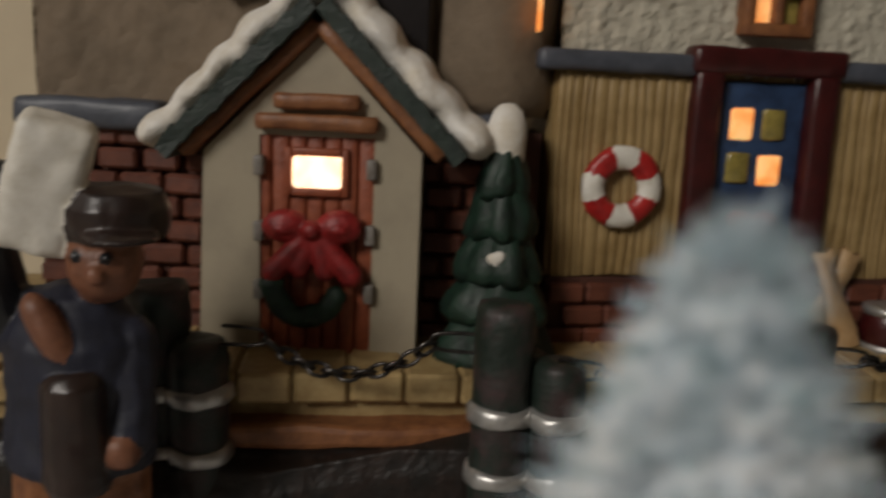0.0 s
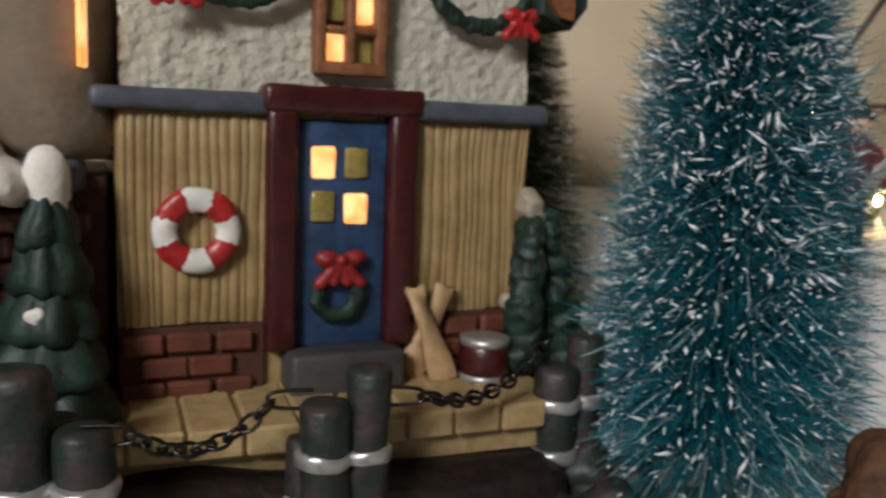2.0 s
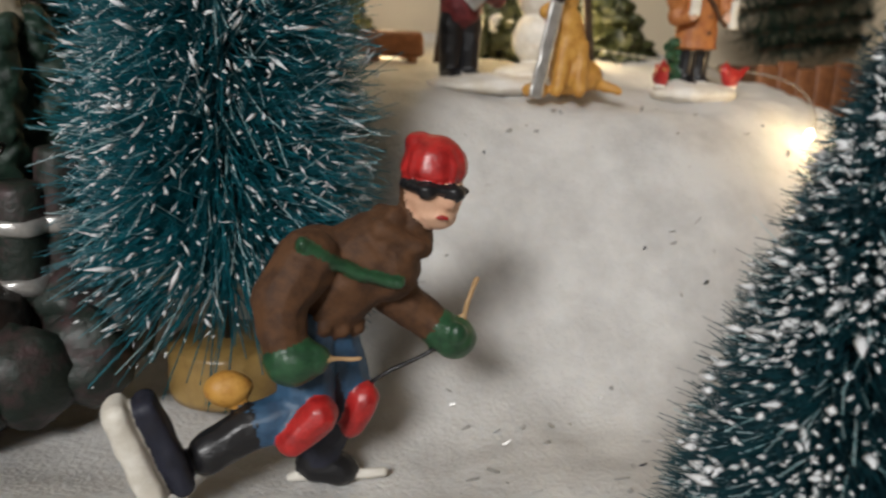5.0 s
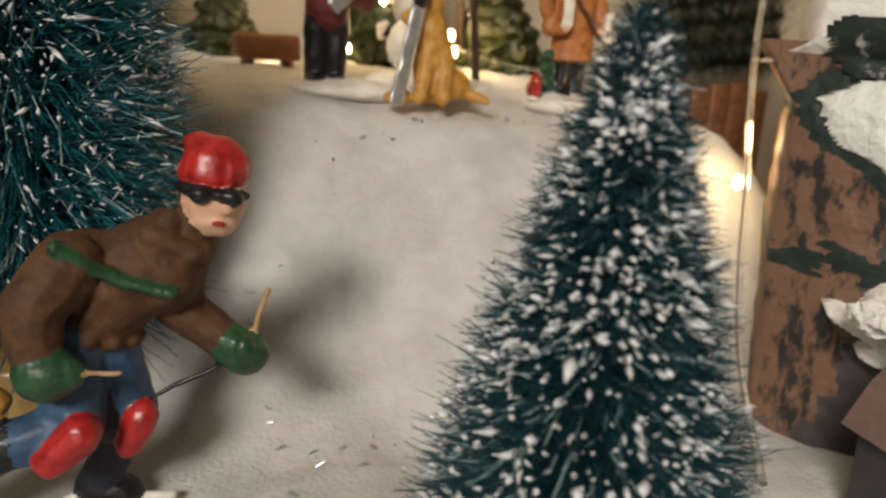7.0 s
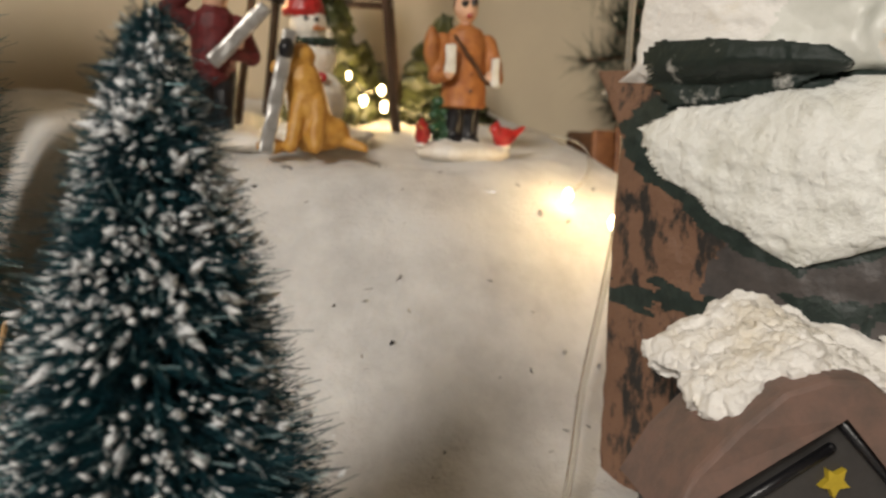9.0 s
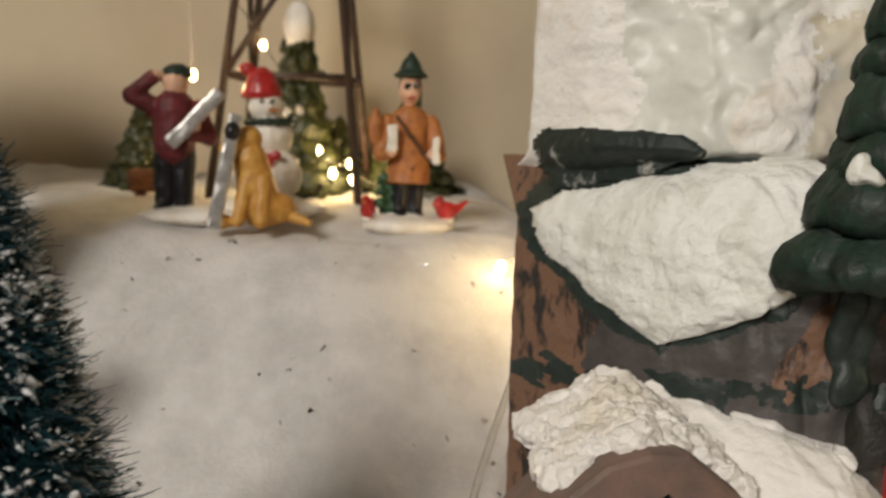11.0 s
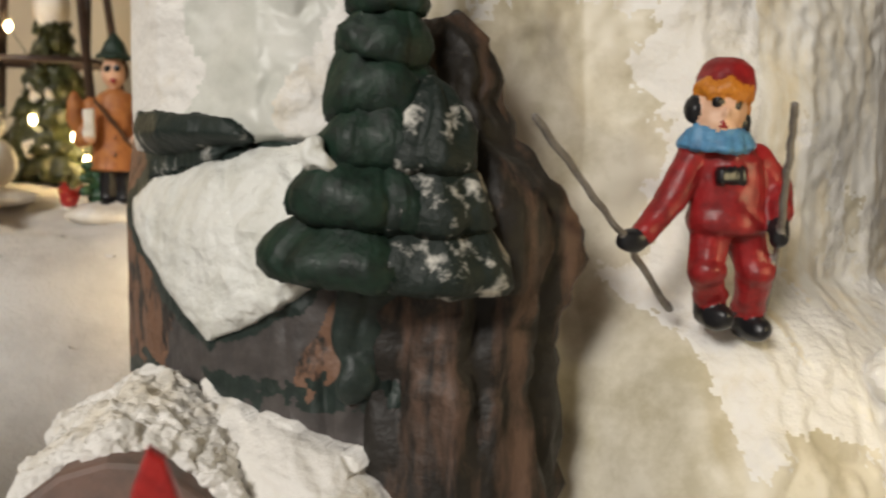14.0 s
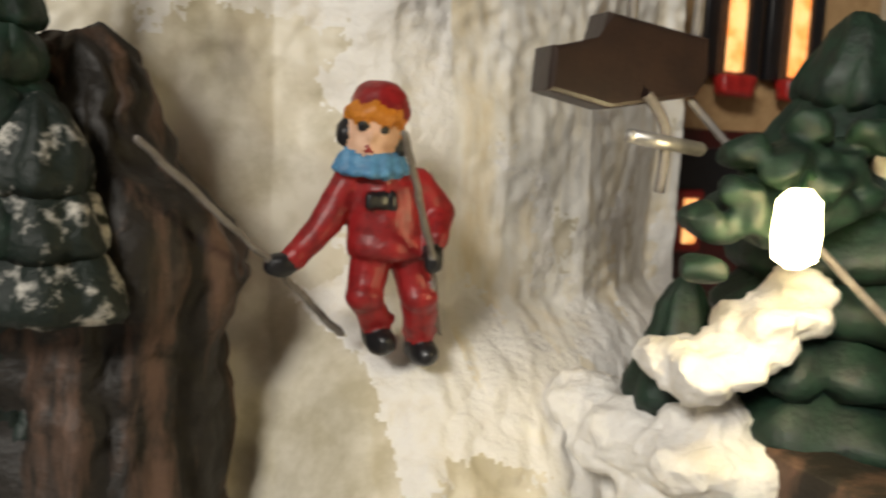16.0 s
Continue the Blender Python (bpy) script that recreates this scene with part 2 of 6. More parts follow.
def ball(bm, c, r, mat=0, rot=None, u=14, v=9):
    vs = bmesh.ops.create_uvsphere(bm, u_segments=u, v_segments=v, radius=1)["verts"]
    r = r if isinstance(r, (tuple, list)) else (r, r, r)
    m = Matrix.Translation(c) @ (rot.to_4x4() if rot else Matrix()) @ Matrix.Diagonal((*r, 1))
    bmesh.ops.transform(bm, matrix=m, verts=vs)
    for f in {f for w in vs for f in w.link_faces}:
        f.material_index = mat
    return vs


def limb(bm, a, b, r0, r1=None, mat=0, seg=10, caps=True):
    a, b = Vector(a), Vector(b)
    r1 = r0 if r1 is None else r1
    q = (b - a).to_track_quat("Z", "Y").to_matrix()
    rings = []
    for p, r in ((a, r0), (b, r1)):
        rings.append([bm.verts.new(p + q @ Vector((r * math.cos(2 * math.pi * i / seg), r * math.sin(2 * math.pi * i / seg), 0))) for i in range(seg)])
    fs = [bm.faces.new((rings[0][i], rings[0][(i + 1) % seg], rings[1][(i + 1) % seg], rings[1][i])) for i in range(seg)]
    fs += [bm.faces.new(rings[0][::-1]), bm.faces.new(rings[1])]
    for f in fs:
        f.material_index = mat
    if caps:
        ball(bm, a, r0, mat, None, 10, 6)
        ball(bm, b, r1, mat, None, 10, 6)


def spin(bm, profile, seg=24, mat=0, centre=(0, 0, 0), wave=None):
    """A turned body from (radius, height) pairs; wave(angle, height) scales the radius."""
    rings = []
    for r, z in profile:
        ring = []
        for i in range(seg):
            a = 2 * math.pi * i / seg
            k = r * (wave(a, z) if wave else 1)
            ring.append(bm.verts.new((centre[0] + k * math.cos(a), centre[1] + k * math.sin(a), centre[2] + z)))
        rings.append(ring)
    for p, q in zip(rings, rings[1:]):
        for i in range(seg):
            bm.faces.new((p[i], p[(i + 1) % seg], q[(i + 1) % seg], q[i])).material_index = mat
    bm.faces.new(rings[0][::-1]).material_index = mat
    bm.faces.new(rings[-1]).material_index = mat


def rough(bm, amount, scale, seed=0.0, verts=None):
    for v in verts or bm.verts:
        v.co += noise.noise_vector(v.co * scale + Vector((seed, seed, seed))) * amount


def prism(bm, outline, y0, y1, mat=0, bevel=0.0):
    """An outline of (x, z) pairs, from y0 (front) to y1 (back)."""
    f = [bm.verts.new((x, y0, z)) for x, z in outline]
    b = [bm.verts.new((x, y1, z)) for x, z in outline]
    fs = [bm.faces.new(f), bm.faces.new(b[::-1])]
    n = len(f)
    fs += [bm.faces.new((f[i], b[i], b[(i + 1) % n], f[(i + 1) % n])) for i in range(n)]
    for q in fs:
        q.material_index = mat
    if bevel:
        bmesh.ops.bevel(bm, geom=list({e for q in fs[:1] for e in q.edges}), offset=bevel, segments=2, affect="EDGES", profile=0.5)
    bmesh.ops.recalc_face_normals(bm, faces=bm.faces)


def tube(name, points, radius, mat, parent=None, label="", cyclic=False, res=6):
    cu = bpy.data.curves.new(name, "CURVE")
    cu.dimensions, cu.bevel_depth, cu.bevel_resolution, cu.resolution_u = "3D", radius, 2, res
    sp = cu.splines.new("NURBS")
    sp.points.add(len(points) - 1)
    for p, q in zip(sp.points, points):
        p.co = (*q, 1)
    sp.use_endpoint_u, sp.order_u, sp.use_cyclic_u = True, 3, cyclic
    ob = new(name, cu)
    cu.materials.append(mat)
    dg = bpy.context.evaluated_depsgraph_get()
    me = bpy.data.meshes.new_from_object(ob.evaluated_get(dg))
    bpy.data.objects.remove(ob)
    me.polygons.foreach_set("use_smooth", [True] * len(me.polygons))
    ob = new(name, me)
    ob.parent = parent
    return tagged(ob, label)


def fused(bm, voxel):
    """One skin over overlapping lumps; each face keeps the paint of the lump nearest to it."""
    bmesh.ops.recalc_face_normals(bm, faces=bm.faces)
    bm.faces.ensure_lookup_table()
    tree, paint = BVHTree.FromBMesh(bm), [f.material_index for f in bm.faces]
    me = bpy.data.meshes.new("lumps")
    bm.to_mesh(me)
    bm.free()
    ob = new("lumps", me)
    mod = ob.modifiers.new("skin", "REMESH")
    mod.mode, mod.voxel_size, mod.use_smooth_shade = "VOXEL", voxel, True
    dg = bpy.context.evaluated_depsgraph_get()
    skin = bpy.data.meshes.new_from_object(ob.evaluated_get(dg))
    bpy.data.objects.remove(ob)
    out = bmesh.new()
    out.from_mesh(skin)
    for _ in range(3):
        bmesh.ops.smooth_vert(out, verts=out.verts, factor=0.5, use_axis_x=True, use_axis_y=True, use_axis_z=True)
    if len(set(paint)) > 1:
        for f in out.faces:
            f.material_index = paint[tree.find_nearest(f.calc_center_median())[2]]
    return out


def sstep(a, b, x):
    t = min(1, max(0, (x - a) / (b - a)))
    return t * t * (3 - 2 * t)


# ---- the room ----
def slab(name, lo, hi, mat, label):
    bm = bmesh.new()
    box(bm, lo, hi)
    return tagged(part(name, bm, mat, None, "", False), label, name.split("_")[0], "", "structure")


slab("wall_north", (-2.3, 0.43, -0.80), (2.0, 0.53, 1.6), WALL, "warm beige painted wall behind the village display")
# unseen enclosure: side walls, rear wall and ceiling darkened against bounced light
slab("wall_south", (-2.3, -2.3, -0.80), (2.0, -2.2, 1.6), DIM, "plain brown unseen wall behind the camera, dark to cut bounced light")
slab("wall_west", (-2.4, -2.3, -0.80), (-2.3, 0.53, 1.6), DIM, "plain brown unseen side wall, dark to cut bounced light")
slab("wall_east", (2.0, -2.3, -0.80), (2.1, 0.53, 1.6), DIM, "plain brown unseen side wall, dark to cut bounced light")
slab("floor", (-2.4, -2.3, -0.90), (2.1, 0.53, -0.80), TABLE, "plain brown wooden floor of the room")
slab("ceiling", (-2.4, -2.3, 1.6), (2.1, 0.53, 1.7), CEIL, "plain grey unseen ceiling, dark to cut bounced light")
tb = empty("table", "brown wooden table carrying the Christmas village", "table", (0.3, 0.1, 0))
bm = bmesh.new()
box(bm, (-0.85, -0.42, 0.02), (0.75, 0.32, 0.05), 0.004)
part("tabletop", bm, TABLE, tb)
for x, y in ((-0.8, -0.38), (0.7, -0.38), (-0.8, 0.28), (0.7, 0.28)):
    bm = bmesh.new()
    box(bm, (x - 0.03, y - 0.03, -0.80), (x + 0.03, y + 0.03, 0.02), 0.004)
    part("leg", bm, TABLE, tb)


def ground_height(x, y):
    """The cotton sheet: low in front, a steep drift up to the shelf with the figurines."""
    shelf = 0.157 + 0.12 * max(0, y - 0.245)
    edge = sstep(0.500, 0.440, x + 0.15 * max(0, 0.24 - y)) * sstep(0.218, 0.268, x + 0.35 * max(0, y - 0.225))
    k = sstep(0.155, 0.252, y + 0.008 * math.sin(x * 40))
    z = 0.081 + (shelf - 0.081) * k * edge
    p = Vector((x, y, 0))
    return z + 0.0030 * noise.noise(p * 30) + 0.0012 * noise.noise(p * 110) + 0.0005 * noise.noise(p * 320)


bm = bmesh.new()
NX, NY = 300, 200
grid = [[None] * (NY + 1) for _ in range(NX + 1)]
for i in range(NX + 1):
    for j in range(NY + 1):
        x, y = -0.50 + 1.5 * i / NX, -0.28 + 0.70 * j / NY
        grid[i][j] = bm.verts.new((x, y, ground_height(x, y)))
for i in range(NX):
    for j in range(NY):
        bm.faces.new((grid[i][j], grid[i + 1][j], grid[i + 1][j + 1], grid[i][j + 1]))
rim = [grid[i][0] for i in range(NX + 1)] + [grid[NX][j] for j in range(1, NY + 1)] + [grid[i][NY] for i in range(NX - 1, -1, -1)] + [grid[0][j] for j in range(NY - 1, 0, -1)]
low = [bm.verts.new((v.co.x, v.co.y, 0.051)) for v in rim]
for i in range(len(rim)):
    n = (i + 1) % len(rim)
    bm.faces.new((rim[i], low[i], low[n], rim[n]))
sheet = part("ground", bm, COTTON)
tagged(sheet, "white fluffy cotton batting sheet laid as snow over table and drift", "snow", "", "structure")

# lint and glitter lying on the cotton
rng = np.random.default_rng(2)
for nm, mm, cnt, sz, lab in (("lint", BLACK, 16, 0.0007, "dark specks of lint on the cotton snow"), ("glitter", SILVER, 110, 0.0008, "tiny glitter flakes on the cotton snow")):
    bm = bmesh.new()
    for i in range(cnt):
        x, y = rng.uniform(0.25, 0.43), rng.uniform(0.10, 0.25)
        s = sz * rng.uniform(0.5, 1.5)
        box(bm, (-s * 1.6, -s * 0.5, -s * 0.2), (s * 1.6, s * 0.5, s * 0.2), 0, pose(x, y, ground_height(x, y) + s * 0.2, rng.uniform(0, 60), rng.uniform(0, 60), rng.uniform(0, 180)))
    tagged(part(nm, bm, mm, None, "", False), lab, nm, "", "stuff")

# ---- the harbour cottage, a painted ceramic model ----
# f: frame of the ochre front, x along the wall, y into it
FRONT = pose(0.0390, 0.2077, 0, 0, 0, 13.5)
house = empty("ceramic_cottage", "painted ceramic harbour cottage with lit windows and wreaths", "house")


def fpart(name, bm, mat, parent=None, label="", smooth=True, m=FRONT):
    bmesh.ops.transform(bm, matrix=m, verts=bm.verts)
    return part(name, bm, mat, parent or house, label, smooth)


W = 0.116  # the front is 11.6 cm long
# ochre wall in vertical ribs
bm = bmesh.new()
box(bm, (0, 0.001, 0.134), (W, 0.060, 0.212))
siding = fpart("wall_lower", bm, SIDING, None, "ochre ribbed siding", False)
random.seed(3)
x = 0.001
while x < W - 0.001:
    w = random.uniform(0.0013, 0.0034)
    if not 0.040 < x < 0.076:
        bm = bmesh.new()
        box(bm, (x, -0.0006 - random.random() * 0.00035, 0.1535), (min(x + w, W), 0.0012, 0.209), 0.0004, None, 0, 1)
        bmesh.ops.subdivide_edges(bm, edges=[e for e in bm.edges if e.calc_length() > 0.02], cuts=5)
        rough(bm, 0.0009, 55)
        rough(bm, 0.0003, 300)
        fpart("siding_board", bm, SIDING, siding)
    x += w
# upper stucco, leaning in a little
bm = bmesh.new()
bmesh.ops.create_grid(bm, x_segments=90, y_segments=70, size=0.5)
for v in bm.verts:
    x, z = (v.co.x + 0.5) * (W - 0.002) + 0.001, (v.co.y + 0.5) * 0.075
    p = Vector((x, z, 0.3))
    v.co = Vector((x, 0.0015 + z * 0.06 - 0.0013 * abs(noise.noise(p * 210)) - 0.0009 * noise.noise(p * 420), 0.2125 + z))
fs = list(bm.faces)
bmesh.ops.solidify(bm, geom=fs, thickness=0.004)
bmesh.ops.recalc_face_normals(bm, faces=bm.faces)
fpart("wall_upper", bm, STUCCO, None, "rough white stucco")
bm = bmesh.new()
box(bm, (0.004, 0.012, 0.212), (W - 0.004, 0.060, 0.290))
fpart("wall_core", bm, STUCCO)
# grey ledge
for a, b in ((-0.006, 0.041), (0.077, W + 0.004)):
    bm = bmesh.new()
    box(bm, (a, -0.0042, 0.2088), (b, 0.004, 0.2145), 0.0016)
    bmesh.ops.subdivide_edges(bm, edges=[e for e in bm.edges if e.calc_length() > 0.01], cuts=8)
    rough(bm, 0.0006, 120)
    fpart("ledge", bm, LEDGE)
# door, frame, panes
door = empty("door", "blue door with four small panes", "")
door.parent = house
bm = bmesh.new()
box(bm, (0.045, -0.0012, 0.146), (0.0705, 0.004, 0.208), 0.0006)
fpart("door_leaf", bm, BLUE, door)
for i, (px, pz, mm) in enumerate(((0.0490, 0.1925, PANE_ON), (0.0583, 0.1925, PANE_OFF), (0.0490, 0.1805, PANE_OFF), (0.0583, 0.1800, PANE_ON))):
    bm = bmesh.new()
    box(bm, (px, -0.0022, pz), (px + 0.0066, 0.001, pz + 0.0085), 0.0008)
    rough(bm, 0.0003, 500, i)
    fpart("pane", bm, mm, door, "lit orange pane" if mm is PANE_ON else "unlit yellowish pane")
for a, b, c, d in ((0.0365, 0.1455, 0.0447, 0.2105), (0.0705, 0.1455, 0.0785, 0.2105), (0.0355, 0.2095, 0.0800, 0.2170)):
    bm = bmesh.new()
    box(bm, (a, -0.0052, b), (c, 0.004, d), 0.0014)
    bmesh.ops.subdivide_edges(bm, edges=[e for e in bm.edges if e.calc_length() > 0.01], cuts=6)
    rough(bm, 0.0006, 140)
    fpart("door_frame", bm, MAROON, door, "maroon frame board")
bm = bmesh.new()
box(bm, (0.042, -0.012, 0.134), (0.074, 0.004, 0.1462), 0.0015)
rough(bm, 0.0004, 150)
fpart("doorstep", bm, SLATE, None, "grey doorstep")


def bow(bm, c, s, mat=0, y=0.0):
    x, z = c
    for sx in (-1, 1):
        ball(bm, (x + sx * 0.5 * s, y, z + 0.05 * s), (0.46 * s, 0.24 * s, 0.32 * s), mat)
        ball(bm, (x + sx * 0.52 * s, y - 0.1 * s, z + 0.02 * s), (0.26 * s, 0.2 * s, 0.14 * s), mat)
        limb(bm, (x, y, z), (x + sx * 0.75 * s, y + 0.02 * s, z - 0.85 * s), 0.16 * s, 0.24 * s, mat)
        limb(bm, (x, y, z), (x + sx * 0.25 * s, y, z - 0.8 * s), 0.14 * s, 0.20 * s, mat)
    ball(bm, (x, y - 0.12 * s, z), 0.2 * s, mat)
    rough(bm, 0.05 * s, 1.5 / s)


def wreath(bm, c, r, t, mat=0, y=0.0, arc=(0, 2 * math.pi), n=26):
    for i in range(n):
        a = arc[0] + (arc[1] - arc[0]) * i / n
        ball(bm, (c[0] + r * math.cos(a), y, c[1] + r * math.sin(a)), (t * random.uniform(0.8, 1.15), t * 0.8, t * random.uniform(0.8, 1.1)), mat, None, 8, 6)
    rough(bm, t * 0.3, 0.8 / t)


bm = bmesh.new()
wreath(bm, (0.0565, 0.1605), 0.0058, 0.0024, 0, -0.003)
fpart("wreath", fused(bm, 0.0004), GREEN, door)
bm = bmesh.new()
bow(bm, (0.0570, 0.1705), 0.0078, 0, -0.0042)
fpart("bow", fused(bm, 0.0004), DKRED, door)
# life ring
ring = []
for k in range(8):
    bm = bmesh.new()
    for i in range(5):
        a = k * math.pi / 4 + (i - 2) * math.pi / 16
        ball(bm, (0.0190 + 0.0080 * math.cos(a), -0.0028, 0.1788 + 0.0080 * math.sin(a)), (0.0034, 0.0026, 0.0034), 0, None, 12, 8)
    rough(bm, 0.0005, 250)
    ring.append((fused(bm, 0.0004), RED if k % 2 else WHITE))
lr = empty("life_ring", "red and white life ring", "")
lr.parent = house
for bm, mm in ring:
    fpart("ring_segment", bm, mm, lr)
# low brick wall
walls = []
for a, b in ((0.0, 0.0365), (0.0785, W)):
    bm = bmesh.new()
    box(bm, (a, -0.0012, 0.133), (b, 0.003, 0.1535))
    walls.append(fpart("brick_wall", bm, MORTAR, None, "low red brick course", False))


def brick_mesh(w, h, d):
    bm = bmesh.new()
    box(bm, (-w / 2, -d / 2, -h / 2), (w / 2, d / 2, h / 2), min(h, w) * 0.16, None, 0, 1)
    return finish("brick", bm, BRICK, False)


BRICKS = [brick_mesh(w, 0.0055, 0.004) for w in (0.0095, 0.0105, 0.0115)]


def lay(parent, m, x0, x1, z0, z1, skip=None):
    row, z = 0, z0 + 0.003
    while z < z1 - 0.001:
        x = x0 + 0.0052 + (0.0055 if row % 2 else 0.0)
        while x < x1 - 0.0035:
            if not (skip and skip(x, z)):
                b = new("brick", BRICKS[random.randrange(3)])
                b.parent = parent
                b.matrix_world = m @ pose(x, -0.0012 - random.random() * 0.0006, z, random.uniform(-3, 3), random.uniform(-2.5, 2.5), random.uniform(-3, 3))
            x += 0.0116
        z += 0.0064
        row += 1


# window in the upper wall
win = empty("window", "lit casement window with a brown frame", "")
win.parent = house
for a, b, c, d in ((0.0490, 0.2205, 0.0520, 0.2550), (0.0655, 0.2205, 0.0690, 0.2550), (0.0575, 0.2230, 0.0600, 0.2530), (0.0490, 0.2200, 0.0690, 0.2235), (0.0490, 0.2530, 0.0690, 0.2560), (0.052, 0.2308, 0.0660, 0.2330), (0.052, 0.2415, 0.0660, 0.2437)):
    bm = bmesh.new()
    box(bm, (a, -0.0035, b), (c, 0.003, d), 0.0008)
    rough(bm, 0.0003, 300)
    fpart("window_frame", bm, TIMBER, win)
for r in range(3):
    for c in range(2):
        on = (r + c) % 2 == 0
        bm = bmesh.new()
        box(bm, (0.052 + c * 0.008, -0.0008, 0.2235 + r * 0.0105), (0.0575 + c * 0.008, 0.002, 0.2310 + r * 0.0105), 0.0006)
        fpart("pane", bm, PANE_ON if on else PANE_OFF, win, "lit orange pane" if on else "unlit yellowish pane")
# garland swags with bows on the upper wall, and the eave end
for gx, gz in ((0.014, 0.2375), (0.1085, 0.2365)):
    bm = bmesh.new()
    wreath(bm, (gx - 0.012 if gx > 0.05 else gx + 0.014, gz + 0.017), 0.0175, 0.0026, 0, -0.003, (1.2 * math.pi, 1.85 * math.pi), 16)
    fpart("garland", fused(bm, 0.0004), GREEN)
    bm = bmesh.new()
    bow(bm, (gx, gz + 0.003), 0.0065, 0, -0.0055)
    fpart("bow", fused(bm, 0.0004), RED)
bm = bmesh.new()
prism(bm, [(0.112, 0.2400), (0.1225, 0.2365), (0.1275, 0.2430), (0.1275, 0.2900), (0.112, 0.2900)], -0.010, 0.06, 0, 0.001)
fpart("eave", bm, ROOF, None, "dark green eave end", False)
bm = bmesh.new()
prism(bm, [(0.1125, 0.2450), (0.1170, 0.2395), (0.1215, 0.2385), (0.1215, 0.2700), (0.1125, 0.2700)], -0.0125, -0.0098, 0)
fpart("eave_board", bm, TIMBER, None, "", False)

# ---- brick wing with the gabled porch ----
WING = pose(0, 0.206, 0, 0, 0, 4)
bm = bmesh.new()
box(bm, (-0.0990, 0.0, 0.120), (0.036, 0.07, 0.192))
wing = fpart("wing_wall", bm, MORTAR, None, "red brick wing wall", False, WING)
bm = bmesh.new()
bmesh.ops.create_grid(bm, x_segments=90, y_segments=60, size=0.5)
for v in bm.verts:
    x, z = -0.0990 + (v.co.x + 0.5) * 0.109, (v.co.y + 0.5) * 0.095
    p = Vector((x, z, 0.7))
    v.co = Vector((x, 0.001 - 0.0016 * noise.noise(p * 60) - 0.0006 * noise.noise(p * 240), 0.196 + z))
bmesh.ops.solidify(bm, geom=list(bm.faces), thickness=0.02)
bmesh.ops.recalc_face_normals(bm, faces=bm.faces)
fpart("wing_upper_wall", bm, STUCCO2, None, "tan stucco", True, WING)
for a, b in ((-0.1030, -0.0640), (0.012, 0.032)):
    bm = bmesh.new()
    box(bm, (a, -0.007, 0.1885), (b, 0.004, 0.1965), 0.002)
    bmesh.ops.subdivide_edges(bm, edges=[e for e in bm.edges if e.calc_length() > 0.01], cuts=6)
    rough(bm, 0.0007, 120)
    fpart("ledge", bm, LEDGE, None, "", True, WING)
# round turret in the corner
bm = bmesh.new()
spin(bm, [(0.016, 0.196), (0.0185, 0.200), (0.0185, 0.285), (0.017, 0.290)], 40, 0, (0.0205, 0.219, 0))
bmesh.ops.subdivide_edges(bm, edges=[e for e in bm.edges if e.calc_length() > 0.03], cuts=14)
rough(bm, 0.0008, 90)
part("turret", bm, STUCCO2, house, "tan round turret")
bm = bmesh.new()
box(bm, (0.0325, 0.198, 0.218), (0.0338, 0.204, 0.236), 0.0005)
part("slit_window", bm, PANE_ON, house, "narrow lit window")
# dark windows above the porch
for a, b in ((-0.049, -0.034), (-0.012, 0.005)):
    bm = bmesh.new()
    prism(bm, [(a, 0.2250 if a < -0.02 else 0.2160), (b, 0.2290 if a < -0.02 else 0.2085), (b, 0.275), (a, 0.275)], -0.0065, 0.002, 0, 0.0006)
    rough(bm, 0.0005, 200)
    fpart("dark_shutter", bm, DKWIN, None, "", False, WING)
bm = bmesh.new()
box(bm, (-0.034, -0.0045, 0.222), (-0.012, 0.002, 0.275), 0.0006)
fpart("dark_opening", bm, DKWIN, None, "", False, WING)

PORCH = pose(0, 0.187, 0, 0, 0, 3)
porch = empty("porch", "gabled porch with a terracotta door", "")
porch.parent = house
bm = bmesh.new()
prism(bm, [(-0.0495, 0.134), (-0.0340, 0.134), (-0.0340, 0.190), (-0.0055, 0.190), (-0.0055, 0.134), (0.0062, 0.134), (0.0062, 0.187), (-0.0195, 0.214), (-0.0480, 0.1855)], 0.0, 0.022, 0)
fpart("porch_wall", bm, CREAM, porch, "cream plaster", False, PORCH)
for i in range(7):
    bm = bmesh.new()
    x0 = -0.0352 + i * 0.00432
    box(bm, (x0, 0.0010 - 0.0008 * random.random(), 0.134), (x0 + 0.0041, 0.008, 0.1925), 0.0007)
    rough(bm, 0.0004, 160)
    fpart("plank", bm, ORANGE_WOOD, porch, "terracotta door plank", True, PORCH)
bm = bmesh.new()
box(bm, (-0.0258, -0.0012, 0.1772), (-0.0134, 0.003, 0.1852), 0.0012)
fpart("pane", bm, PANE_HOT, porch, "brightly lit pane", True, PORCH)
for a, b, c, d in ((-0.0275, 0.1752, -0.0258, 0.1872), (-0.0134, 0.1752, -0.0117, 0.1872), (-0.0258, 0.1852, -0.0134, 0.1872), (-0.0258, 0.1752, -0.0134, 0.1772)):
    bm = bmesh.new()
    box(bm, (a, -0.0010, b), (c, 0.003, d), 0.0004)
    fpart("pane_frame", bm, ORANGE_WOOD, porch, "", True, PORCH)
for z in (0.1825, 0.1660, 0.1510):
    for x in (-0.0352, -0.0072):
        bm = bmesh.new()
        box(bm, (x, -0.0022, z - 0.0025), (x + 0.0025, 0.002, z + 0.0025), 0.0005)
        fpart("hinge", bm, GREY, porch, "", True, PORCH)
